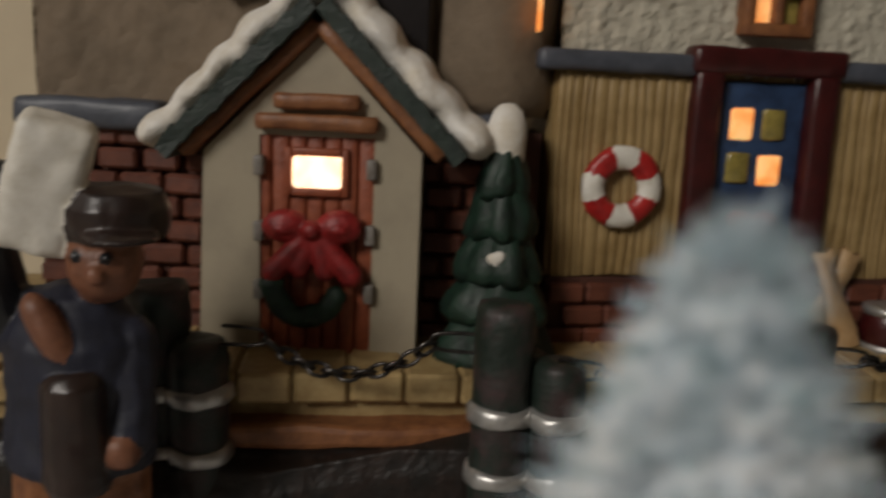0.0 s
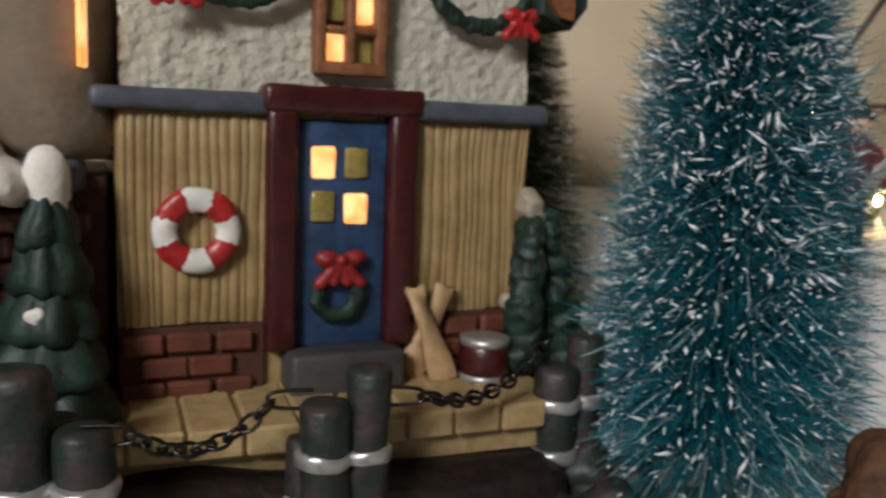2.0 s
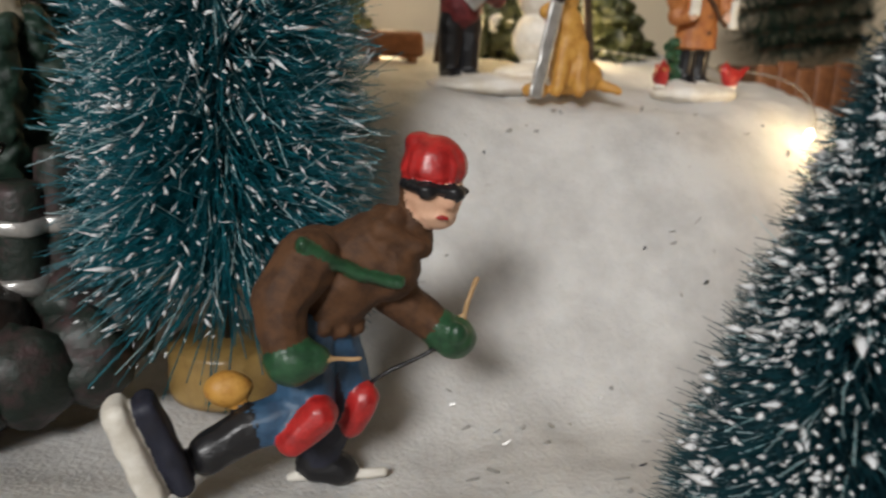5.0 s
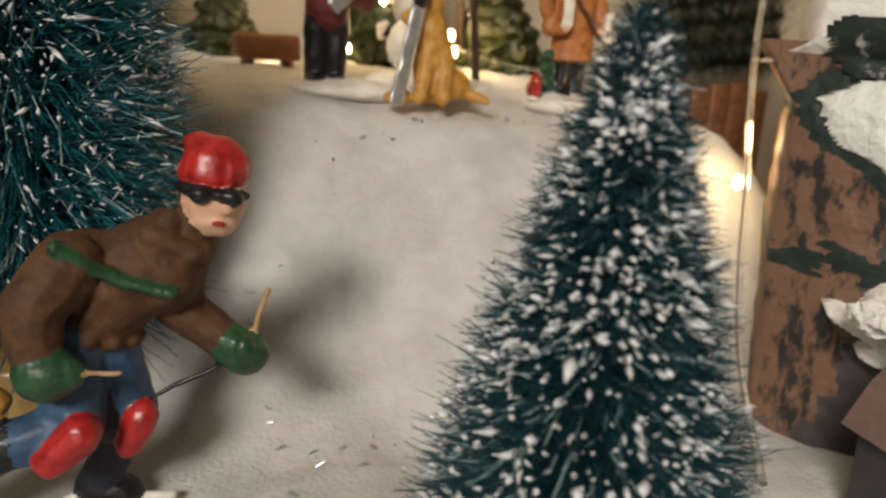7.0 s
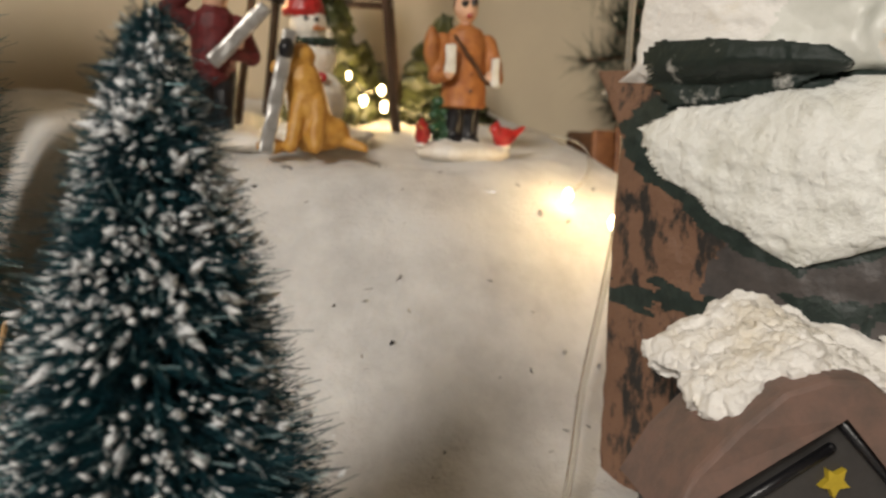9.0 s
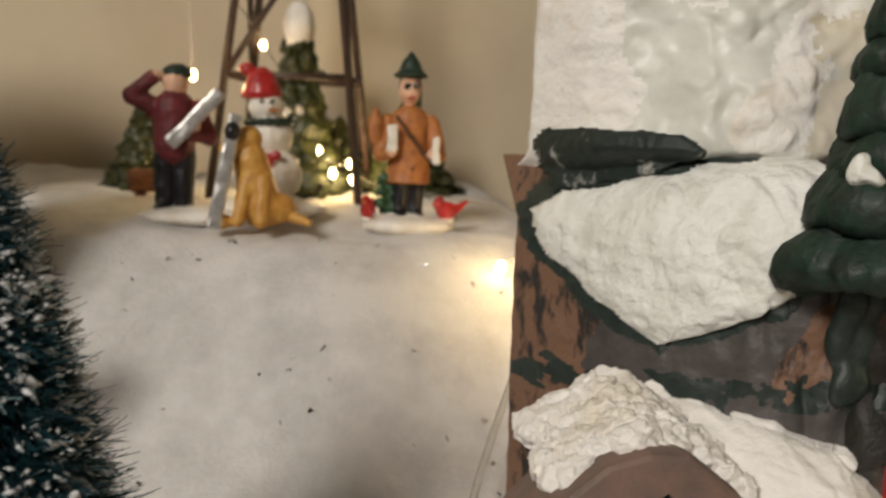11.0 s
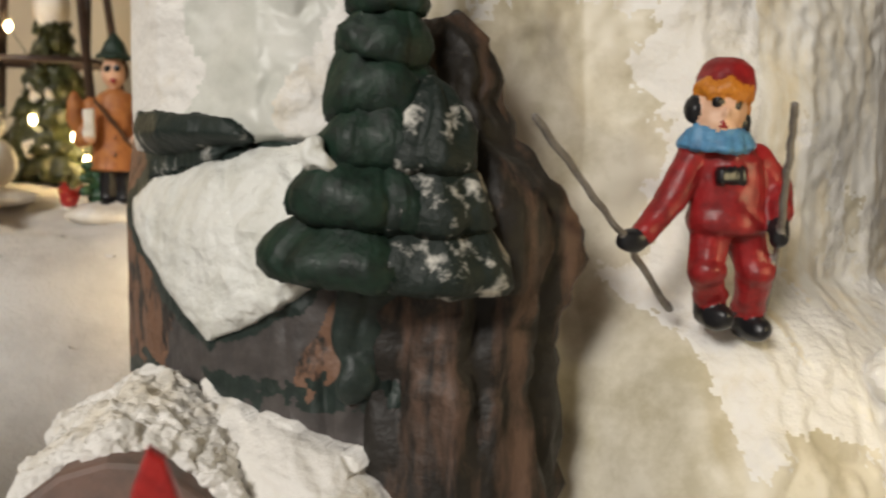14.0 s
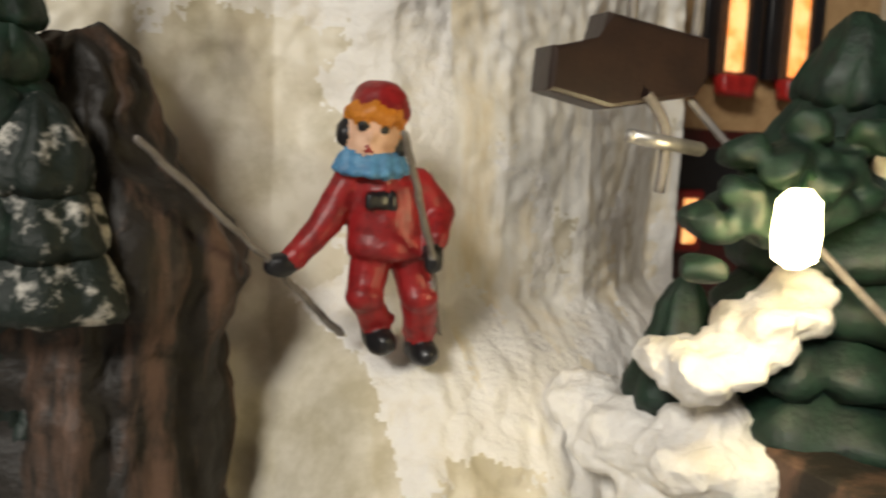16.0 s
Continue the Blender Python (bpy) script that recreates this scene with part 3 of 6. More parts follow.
for a, b in (((-0.0530, 0.1850), (-0.0193, 0.2170)), ((0.0115, 0.1860), (-0.0193, 0.2170)), ((-0.0345, 0.1935), (-0.0045, 0.1935)), ((-0.0300, 0.1985), (-0.0090, 0.1985))):
    bm = bmesh.new()
    d = Vector((b[0] - a[0], 0, b[1] - a[1]))
    box(bm, (0, -0.0036, -0.0019), (d.length, 0.004, 0.0019), 0.0007, None, 0, 1)
    bmesh.ops.transform(bm, matrix=Matrix.Translation((a[0], 0, a[1])) @ Matrix.Rotation(-math.atan2(d.z, d.x), 4, "Y"), verts=bm.verts)
    bmesh.ops.subdivide_edges(bm, edges=[e for e in bm.edges if e.calc_length() > 0.01], cuts=6)
    rough(bm, 0.0005, 170)
    fpart("beam", bm, TIMBER, porch, "brown timber beam", True, PORCH)
for s, ex, ez in ((-1, -0.0545, 0.1850), (1, 0.0140, 0.1860)):
    top, end = Vector((-0.0193, 0, 0.2200)), Vector((ex, 0, ez))
    d = end - top
    n = Vector((abs(d.z) * s, 0, abs(d.x))).normalized() * 0.0036
    for i in range(9):
        bm = bmesh.new()
        p, q = top + d * (i / 9.0), top + d * ((i + 1.25) / 9.0)
        vs = [bm.verts.new(w + Vector((0, y, 0))) for y in (-0.007, 0.022) for w in (p, q - n * 0.15, q + n * 0.9, p + n * 1.15)]
        for f in ((0, 1, 2, 3), (7, 6, 5, 4), (0, 4, 5, 1), (1, 5, 6, 2), (2, 6, 7, 3), (3, 7, 4, 0)):
            bm.faces.new([vs[k] for k in f])
        bmesh.ops.recalc_face_normals(bm, faces=bm.faces)
        rough(bm, 0.0005, 220)
        fpart("shingle", bm, ROOF, porch, "dark green shingle", False, PORCH)
    bm = bmesh.new()
    n = Vector((abs(d.z) * s, 0, abs(d.x))).normalized()
    for i in range(40):
        p = top + d * (i / 39.0 * 1.02) + n * (0.0066 + 0.0006 * math.sin(i * 0.7))
        ball(bm, p + Vector((0, 0.0065 + 0.0012 * math.sin(i * 0.45), 0)), (0.0046, 0.0120, 0.0046), 0, None, 12, 8)
    rough(bm, 0.0009, 130)
    fpart("roof_snow", fused(bm, 0.0007), SNOWP, porch, "white painted snow", True, PORCH)
bm = bmesh.new()
bow(bm, (-0.0200, 0.1675), 0.0132, 0, -0.0035)
fpart("bow", fused(bm, 0.0004), DKRED, porch, "large red bow", True, PORCH)
bm = bmesh.new()
wreath(bm, (-0.0215, 0.1530), 0.0082, 0.0030, 0, -0.0035, (math.pi, 2 * math.pi), 12)
fpart("wreath", fused(bm, 0.0004), GREEN, porch, "", True, PORCH)

# ---- deck, pier, posts, chain ----
DK = pose(-0.10, 0.152, 0, 0, 0, 10.5)
bm = bmesh.new()
box(bm, (-0.04, 0.004, 0.1215), (0.262, 0.10, 0.1345))
deck = fpart("deck", bm, DECK, None, "yellow plank deck", False, DK)
bm = bmesh.new()
box(bm, (-0.05, -0.010, 0.083), (0.262, 0.11, 0.1222), 0.010)
bmesh.ops.subdivide_edges(bm, edges=bm.edges[:], cuts=9, use_grid_fill=True)
rough(bm, 0.0060, 40)
rough(bm, 0.0025, 110)
fpart("pier_base", bm, STONE, None, "dark rocky pier base", True, DK)
bm = bmesh.new()
box(bm, (-0.08, -0.004, 0.118), (0.0, 0.012, 0.1235), 0.0015)
bmesh.ops.subdivide_edges(bm, edges=bm.edges[:], cuts=6, use_grid_fill=True)
rough(bm, 0.0012, 120)
bmesh.ops.translate(bm, vec=(0.13, 0, 0), verts=bm.verts)
fpart("pier_beam", bm, TIMBER, None, "", True, DK)


def mooring(x, y, lean, posts):
    g = empty("mooring_post", "dark mooring posts bound with silver bands", "")
    g.parent = house
    for dx, dy, r, h in posts:
        a, b = Vector((x + dx, y + dy, 0.090)), Vector((x + dx + lean, y + dy, h))
        bm = bmesh.new()
        spin(bm, [(r * 1.05, 0), (r * 1.0, (h - 0.09) * 0.5), (r * 1.03, (h - 0.09) * 0.85), (r * 1.02, h - 0.0922), (r * 0.90, h - 0.0908), (r * 0.55, h - 0.0903), (r * 0.1, h - 0.0906)], 20, 0, (x + dx, y + dy, 0.09))
        bmesh.ops.subdivide_edges(bm, edges=[e for e in bm.edges if e.calc_length() > 0.008], cuts=4)
        rough(bm, 0.0007, 150, dx * 900)
        part("post", bm, POST, g)
        for z in (0.1185, 0.1330):
            if z > h - 0.004:
                continue
            bm = bmesh.new()
            spin(bm, [(r * 1.02, z - 0.0021), (r * 1.15, z - 0.0014), (r * 1.15, z + 0.0014), (r * 1.02, z + 0.0021)], 20, 0, (x + dx, y + dy, 0))
            rough(bm, 0.0008, 220)
            part("silver_band", bm, SILVER, g, "silver band")
    return g


mooring(-0.0400, 0.158, 0, ((0, 0, 0.0068, 0.146), (-0.010, 0.002, 0.0070, 0.158), (-0.003, 0.010, 0.007, 0.14)))
mooring(0.0290, 0.159, 0, ((0, 0, 0.0066, 0.1585), (0.0125, -0.001, 0.0058, 0.1465), (0.004, 0.009, 0.006, 0.145)))
mooring(0.0900, 0.171, 0, ((0, 0, 0.0058, 0.1465), (0.0095, 0.002, 0.0050, 0.1540), (-0.004, 0.009, 0.005, 0.135)))
mooring(0.1550, 0.205, 0, ((0, 0, 0.0062, 0.1440), (0.0090, 0.003, 0.0052, 0.1520), (0.012, -0.002, 0.0085, 0.1130)))

random.seed(52)
for bx, by, bz, br in ((0.1560, 0.1900, 0.0990, 0.0125), (0.1690, 0.1930, 0.1020, 0.0115), (0.1760, 0.2010, 0.1080, 0.0105), (0.1400, 0.1860, 0.0960, 0.0120), (0.1660, 0.2040, 0.1120, 0.0100), (0.1240, 0.1830, 0.0950, 0.0110)):
    bm = bmesh.new()
    ball(bm, (bx, by, bz), (br, br * 0.8, br * 1.0), 0, None, 20, 14)
    rough(bm, br * 0.35, 0.9 / br, bx * 700)
    rough(bm, br * 0.10, 3.5 / br)
    part("boulder", bm, POST, house, "dark brown-green boulder at the foot of the pier")


def link_mesh():
    bm = bmesh.new()
    n, k, R, r = 14, 6, 0.0021, 0.00054
    vs = []
    for i in range(n):
        a = 2 * math.pi * i / n
        c = Vector((R * 1.25 * math.cos(a), R * 0.8 * math.sin(a), 0))
        o = Vector((math.cos(a), math.sin(a), 0))
        vs.append([bm.verts.new(c + o * r * math.cos(2 * math.pi * j / k) + Vector((0, 0, r * math.sin(2 * math.pi * j / k)))) for j in range(k)])
    for i in range(n):
        for j in range(k):
            bm.faces.new((vs[i][j], vs[(i + 1) % n][j], vs[(i + 1) % n][(j + 1) % k], vs[i][(j + 1) % k]))
    return finish("link", bm, CHAIN)


LINK = link_mesh()


def chain(a, b, sag):
    a, b = Vector(a), Vector(b)
    g = empty("chain", "dark metal chain hanging between the posts", "")
    g.parent = house
    n = int((b - a).length * 1.12 / 0.0038)
    at = lambda t: a.lerp(b, t) - Vector((0, 0, 4 * sag * t * (1 - t)))
    for i in range(n):
        t = (i + 0.5) / n
        d = at(min(1, t + 0.02)) - at(max(0, t - 0.02))
        q = d.to_track_quat("X", "Z").to_matrix().to_4x4()
        o = new("link", LINK)
        o.parent = g
        o.matrix_world = Matrix.Translation(at(t)) @ q @ Matrix.Rotation(radians(45 if i % 2 else -45) + random.uniform(-0.2, 0.2), 4, "X")


def eyelet(p, s):
    x, y, z = p
    tube("eyelet", [(x, y, z + 0.0022), (x + s * 0.009, y, z + 0.0024), (x + s * 0.0105, y, z), (x + s * 0.009, y, z - 0.0022), (x, y, z - 0.002)], 0.00048, CHAIN, house)


eyelet((-0.034, 0.157, 0.1470), 1)
eyelet((0.023, 0.158, 0.1485), -1)
eyelet((0.041, 0.158, 0.1440), 1)
eyelet((0.087, 0.171, 0.1465), -1)
eyelet((0.102, 0.172, 0.1465), 1)
chain((-0.024, 0.157, 0.1465), (0.0135, 0.158, 0.1480), 0.0075)
chain((0.0500, 0.158, 0.1440), (0.0780, 0.170, 0.1465), 0.0065)
chain((0.1120, 0.173, 0.1465), (0.1530, 0.205, 0.1520), 0.0075)

# crossed boards, drum
for sx in (-1, 1):
    bm = bmesh.new()
    prism(bm, [(-0.0044, 0), (0.0042, 0), (0.0040, 0.0060), (0.0026, 0.0155), (0.0019, 0.0240), (0.0034, 0.0290), (0.0026, 0.0298), (0.0004, 0.0284), (-0.0022, 0.0300), (-0.0030, 0.0288), (-0.0017, 0.0240), (-0.0022, 0.0155), (-0.0040, 0.0060)], -0.0014, 0.0014, 0, 0.0005)
    bmesh.ops.transform(bm, matrix=Matrix.Translation((0.1210 - sx * 0.0052, 0.222 + sx * 0.0017, 0.1348)) @ Matrix.Rotation(radians(sx * 20), 4, "Y"), verts=bm.verts)
    rough(bm, 0.0005, 200)
    part("oar", bm, TAN, house, "tan oar leaning at the wall")
bm = bmesh.new()
spin(bm, [(0.0058, 0), (0.0074, 0.003), (0.0078, 0.0065), (0.0074, 0.010), (0.0058, 0.013)], 24, 0, (0.1382, 0.222, 0.1347))
keg = part("keg", bm, MAROON, house, "red keg with silver hoops")
for z in (0.0012, 0.0118):
    bm = bmesh.new()
    spin(bm, [(0.0058, z - 0.0014), (0.0075, z - 0.0010), (0.0075, z + 0.0010), (0.0058, z + 0.0014)], 24, 0, (0.1382, 0.222, 0.1347))
    part("hoop", bm, SILVER, keg)


def moulded_tree(x, y, z0, z1, r, tiers, lobes, cap=True, mat=GREEN, seed=1, lean=0.0, parent=None, snow=3, taper=0.72):
    """A conifer moulded in clay: drooping lobed tiers, with painted snow."""
    random.seed(seed)
    t = empty("moulded_conifer", "glazed dark green moulded conifer with painted snow", "tree")
    t.parent = parent
    bm = bmesh.new()
    h = (z1 - z0) / tiers
    for k in range(tiers):
        rk = r * (1 - taper * k / tiers)
        zb = z0 + k * h
        ph = random.random() * 6
        spin(bm, [(rk * 0.60, zb + 0.10 * h), (rk * 0.90, zb - 0.06 * h), (rk * 1.0, zb + 0.10 * h), (rk * 1.0, zb + 0.32 * h), (rk * 0.90, zb + 0.62 * h), (rk * 0.74, zb + 0.95 * h), (rk * 0.45, zb + 1.35 * h), (rk * 0.12, zb + 1.6 * h)], 44, 0, (x + lean * k / tiers, y, 0),
             lambda a, z: 0.90 + 0.20 * abs(math.sin(a * lobes / 2 + ph)) ** 0.6 - 0.05 * math.sin(a * 3 + k))
    rough(bm, r * 0.10, 2.2 / r, seed)
    rough(bm, r * 0.04, 8.0 / r)
    if mat is OLIVE:
        bmesh.ops.subdivide_edges(bm, edges=[e for e in bm.edges if e.calc_length() > r * 0.12], cuts=1)
        rough(bm, r * 0.22, 5.0 / r, seed)
        rough(bm, r * 0.10, 14.0 / r)
    part("foliage", bm, mat, t)
    if cap:
        bm = bmesh.new()
        ball(bm, (x + lean, y, z1 + 0.2 * h), (r * 0.36, r * 0.36, h * 0.95))
        rough(bm, r * 0.05, 3 / r)
        part("snow_cap", bm, SNOWP, t, "white painted snow")
    for k in range(snow):
        a, zz = random.uniform(-2.4, -0.7), z0 + (z1 - z0) * (0.2 + 0.6 * k / max(1, snow))
        rr = r * (1 - 0.78 * (zz - z0) / (z1 - z0)) * 0.98
        bm = bmesh.new()
        for q in range(7):
            ball(bm, (x + rr * math.cos(a) + random.gauss(0, r * 0.10), y + rr * math.sin(a), zz + random.gauss(0, r * 0.08)), (r * 0.13, r * 0.10, r * 0.10))
        rough(bm, r * 0.10, 3 / r)
        bm = fused(bm, r * 0.035)
        part("snow_dab", bm, SNOWP, t, "white painted snow")
    return t


moulded_tree(0.0265, 0.193, 0.134, 0.188, 0.0148, 5, 7, True, GREEN, 4, 0, None, 2)


def curly_conifer(x, y, z0, z1, r):
    t = empty("moulded_conifer", "dark green moulded conifer with curled boughs and cream snow", "tree", (0, 0, 0))
    random.seed(9)
    bm = bmesh.new()
    limb(bm, (x, y, z0 - 0.004), (x - 0.002, y, z1 - 0.004), r * 0.5, r * 0.2, 0)
    n = 34
    for i in range(n):
        k = i / (n - 1)
        a = i * 2.1
        rr = r * (0.92 - 0.56 * k) * random.uniform(0.8, 1.1)
        ball(bm, (x - 0.002 * k + rr * math.cos(a), y + rr * math.sin(a), z0 + (z1 - z0) * 0.92 * k), (r * (0.54 - 0.20 * k), r * 0.44, r * (0.30 - 0.06 * k)), 0, Euler((random.uniform(-0.7, 0.7), random.uniform(-0.8, 0.8), 0)).to_matrix(), 12, 8)
    bm = fused(bm, 0.0006)
    rough(bm, r * 0.06, 4.0 / r)
    part("foliage", bm, GREEN, t)
    for px, py, pz, q in ((x - 0.003, y - 0.002, z1 + 0.001, (0.0042, 0.0040, 0.0062)), (x - r * 0.62, y - r * 0.50, z0 + (z1 - z0) * 0.42, (0.0044, 0.0028, 0.0030))):
        bm = bmesh.new()
        ball(bm, (px, py, pz), q, 0, Euler((0, radians(-18), 0)).to_matrix())
        ball(bm, (px + 0.0016, py, pz - 0.0028), (q[0] * 0.8, q[1] * 0.8, q[2] * 0.5))
        bm = fused(bm, 0.0005)
        rough(bm, 0.0009, 260)
        part("snow_dab", bm, CREAM, t, "cream painted snow")
    return t


curly_conifer(0.1555, 0.234, 0.138, 0.184, 0.0140)


# ---- bottle-brush trees ----
def brush_tree(name_label, x, y, z0, z1, profile, count, mat, flock, flocks, base_r, base_z, thick=0.00022, seed=1, fs=0.0010, fmat=FLOCK, droop=0.18, frost=0.12, strand=3.6, wild=0.16):
    rng = np.random.default_rng(seed)
    t = empty("bottle_brush_tree", name_label, "tree", (x, y, base_z))
    u = rng.random(count) ** 0.85
    h = z0 + (z1 - z0) * u
    a = rng.random(count) * 2 * np.pi
    full = np.interp(u, [p[0] for p in profile], [p[1] for p in profile])
    clump = np.sin(h * 330 + 2.0 * a) * np.sin(3 * a + h * 90) + 0.6 * np.sin(h * 700 - 5 * a)
    length = full * rng.uniform(0.90, 1.03, count) * (0.985 + 0.055 * clump)
    o = np.stack([np.cos(a), np.sin(a), rng.normal(-droop + 0.55 * u * droop * 3, wild, count)], 1)
    o /= np.linalg.norm(o[:, :2], axis=1)[:, None]
    s = np.stack([np.zeros(count), np.zeros(count), h], 1)
    e = s + o * length[:, None]
    side = np.cross(o, [0, 0, 1.0])
    side /= np.linalg.norm(side, axis=1)[:, None]
    up = np.cross(side, o)
    w = thick * rng.uniform(0.7, 1.3, count)[:, None]
    mid = s * 0.5 + e * 0.5 + rng.normal(0, 0.0012, (count, 3))
    e = e + rng.normal(0, 0.0010 + max(0, wild - 0.16) * 0.012, (count, 3))
    s0 = s * 0.75 + mid * 0.25
    V = np.stack([s0 + side * w, s0 - side * w, s0 + up * w, mid + side * w, mid - side * w, mid + up * w, e + side * w * 0.5, e - side * w * 0.5, e + up * w * 0.5], 1).reshape(-1, 3)
    F = []
    for b in range(0, count * 9, 9):
        F += [(b, b + 1, b + 4, b + 3), (b + 1, b + 2, b + 5, b + 4), (b + 2, b, b + 3, b + 5), (b + 3, b + 4, b + 7, b + 6), (b + 4, b + 5, b + 8, b + 7), (b + 5, b + 3, b + 6, b + 8)]
    me = bpy.data.meshes.new("bristles")
    me.from_pydata((V - [0, 0, base_z]).tolist(), [], F)
    me.materials.append(mat)
    me.materials.append(FROST)
    me.polygons.foreach_set("material_index", np.repeat((rng.random(count) < frost).astype(np.int32), 6))
    tagged(part("bristles", me, None, t), "", "", "", "stuff")
    # flocking: small clumps on the outer bristle ends
    weight = np.clip(0.25 + 1.6 * np.sin(h * 420 + 3 * a) * np.sin(a * 5 + h * 160) + rng.normal(0, 0.4, count), 0.05, None)
    pick = rng.choice(count, flocks, replace=False, p=weight / weight.sum())
    vs, fc = [], []
    for n, i in enumerate(pick):
        d = o[i] / np.linalg.norm(o[i]) + rng.normal(0, wild * 1.6, 3)
        d = d / np.linalg.norm(d)
        c = s[i] + o[i] * length[i] * rng.uniform(0.86, 1.0) - [0, 0, base_z]
        r = fs * min(2.0, rng.lognormal(-0.25, 0.45))
        l = r * rng.uniform(1.0, strand)
        A, B = side[i] * r, up[i] * r * rng.uniform(0.7, 1)
        k = len(vs)
        vs += [c + d * l, c + A, c + B, c - A, c - B, c - d * l]
        fc += [(k, k + 1, k + 2), (k, k + 2, k + 3), (k, k + 3, k + 4), (k, k + 4, k + 1), (k + 5, k + 2, k + 1), (k + 5, k + 3, k + 2), (k + 5, k + 4, k + 3), (k + 5, k + 1, k + 4)]
    me = bpy.data.meshes.new("flocking")
    me.from_pydata([tuple(v) for v in vs], [], fc)
    me.materials.append(fmat)
    me.polygons.foreach_set("use_smooth", [True] * len(me.polygons))
    tagged(part("flocking", me, None, t, "white flocking"), "", "", "", "stuff")
    bm = bmesh.new()
    limb(bm, (0, 0, 0.002), (0, 0, z1 - base_z), 0.0013, 0.0006)
    part("wire_stem", bm, WIRE, t)
    bm = bmesh.new()
    hb = 0.0135
    spin(bm, [(base_r * 0.97, -0.001), (base_r, 0.001), (base_r, hb - 0.0015), (base_r * 0.96, hb), (0.002, hb + 0.0004)], 40)
    part("base", bm, BASEWOOD, t, "gilded round wooden base")
    return t


brush_tree("tall teal bottle-brush tree with white tips on wooden base", 0.2035, 0.204, 0.120, 0.300, ((0, 0.034), (0.06, 0.0405), (0.2, 0.0395), (0.6, 0.0270), (0.92, 0.010), (1, 0.002)), 17000, BRISTLE, True, 6200, 0.0157, 0.0865, 0.00022, 11, 0.00036, FLOCK, 0.10, 0.10, 7.5, 0.34)
brush_tree("teal bottle-brush tree heavily dotted with white flocking", 0.2869, 0.0769, 0.092, 0.1872, ((0, 0.0305), (0.3, 0.0245), (0.7, 0.0125), (0.95, 0.0042), (1, 0.001)), 17000, BRISTLE_D, True, 3300, 0.014, 0.080, 0.00016, 12, 0.00049, FLOCK, 0.02, 0.06, 3.6, 0.20)
brush_tree("dark green bottle-brush tree behind the cottage", 0.1660, 0.300, 0.105, 0.275, ((0, 0.036), (0.4, 0.030), (0.8, 0.014), (1, 0.002)), 8000, BRISTLE2, True, 500, 0.014, 0.080, 0.00020, 13, 0.0005)
brush_tree("small frosted bottle-brush tree close to the lens", 0.0382, 0.0176, 0.092, 0.1980, ((0, 0.034), (0.5, 0.021), (0.865, 0.0078), (0.96, 0.0030), (1, 0.0010)), 22000, ICEBRISTLE, True, 15000, 0.012, 0.080, 0.00015, 14, 0.00036, ICEFLOCK, 0.05, 0.25)


# ---- figurines: each one painted mesh ----
def figurine(name, label, category, build, mats, fine=0.0005):
    bm = bmesh.new()
    build(bm)
    bm = fused(bm, fine)
    rough(bm, 0.0004, 240)
    ob = part(name, bm, mats)
    return tagged(ob, label, category)


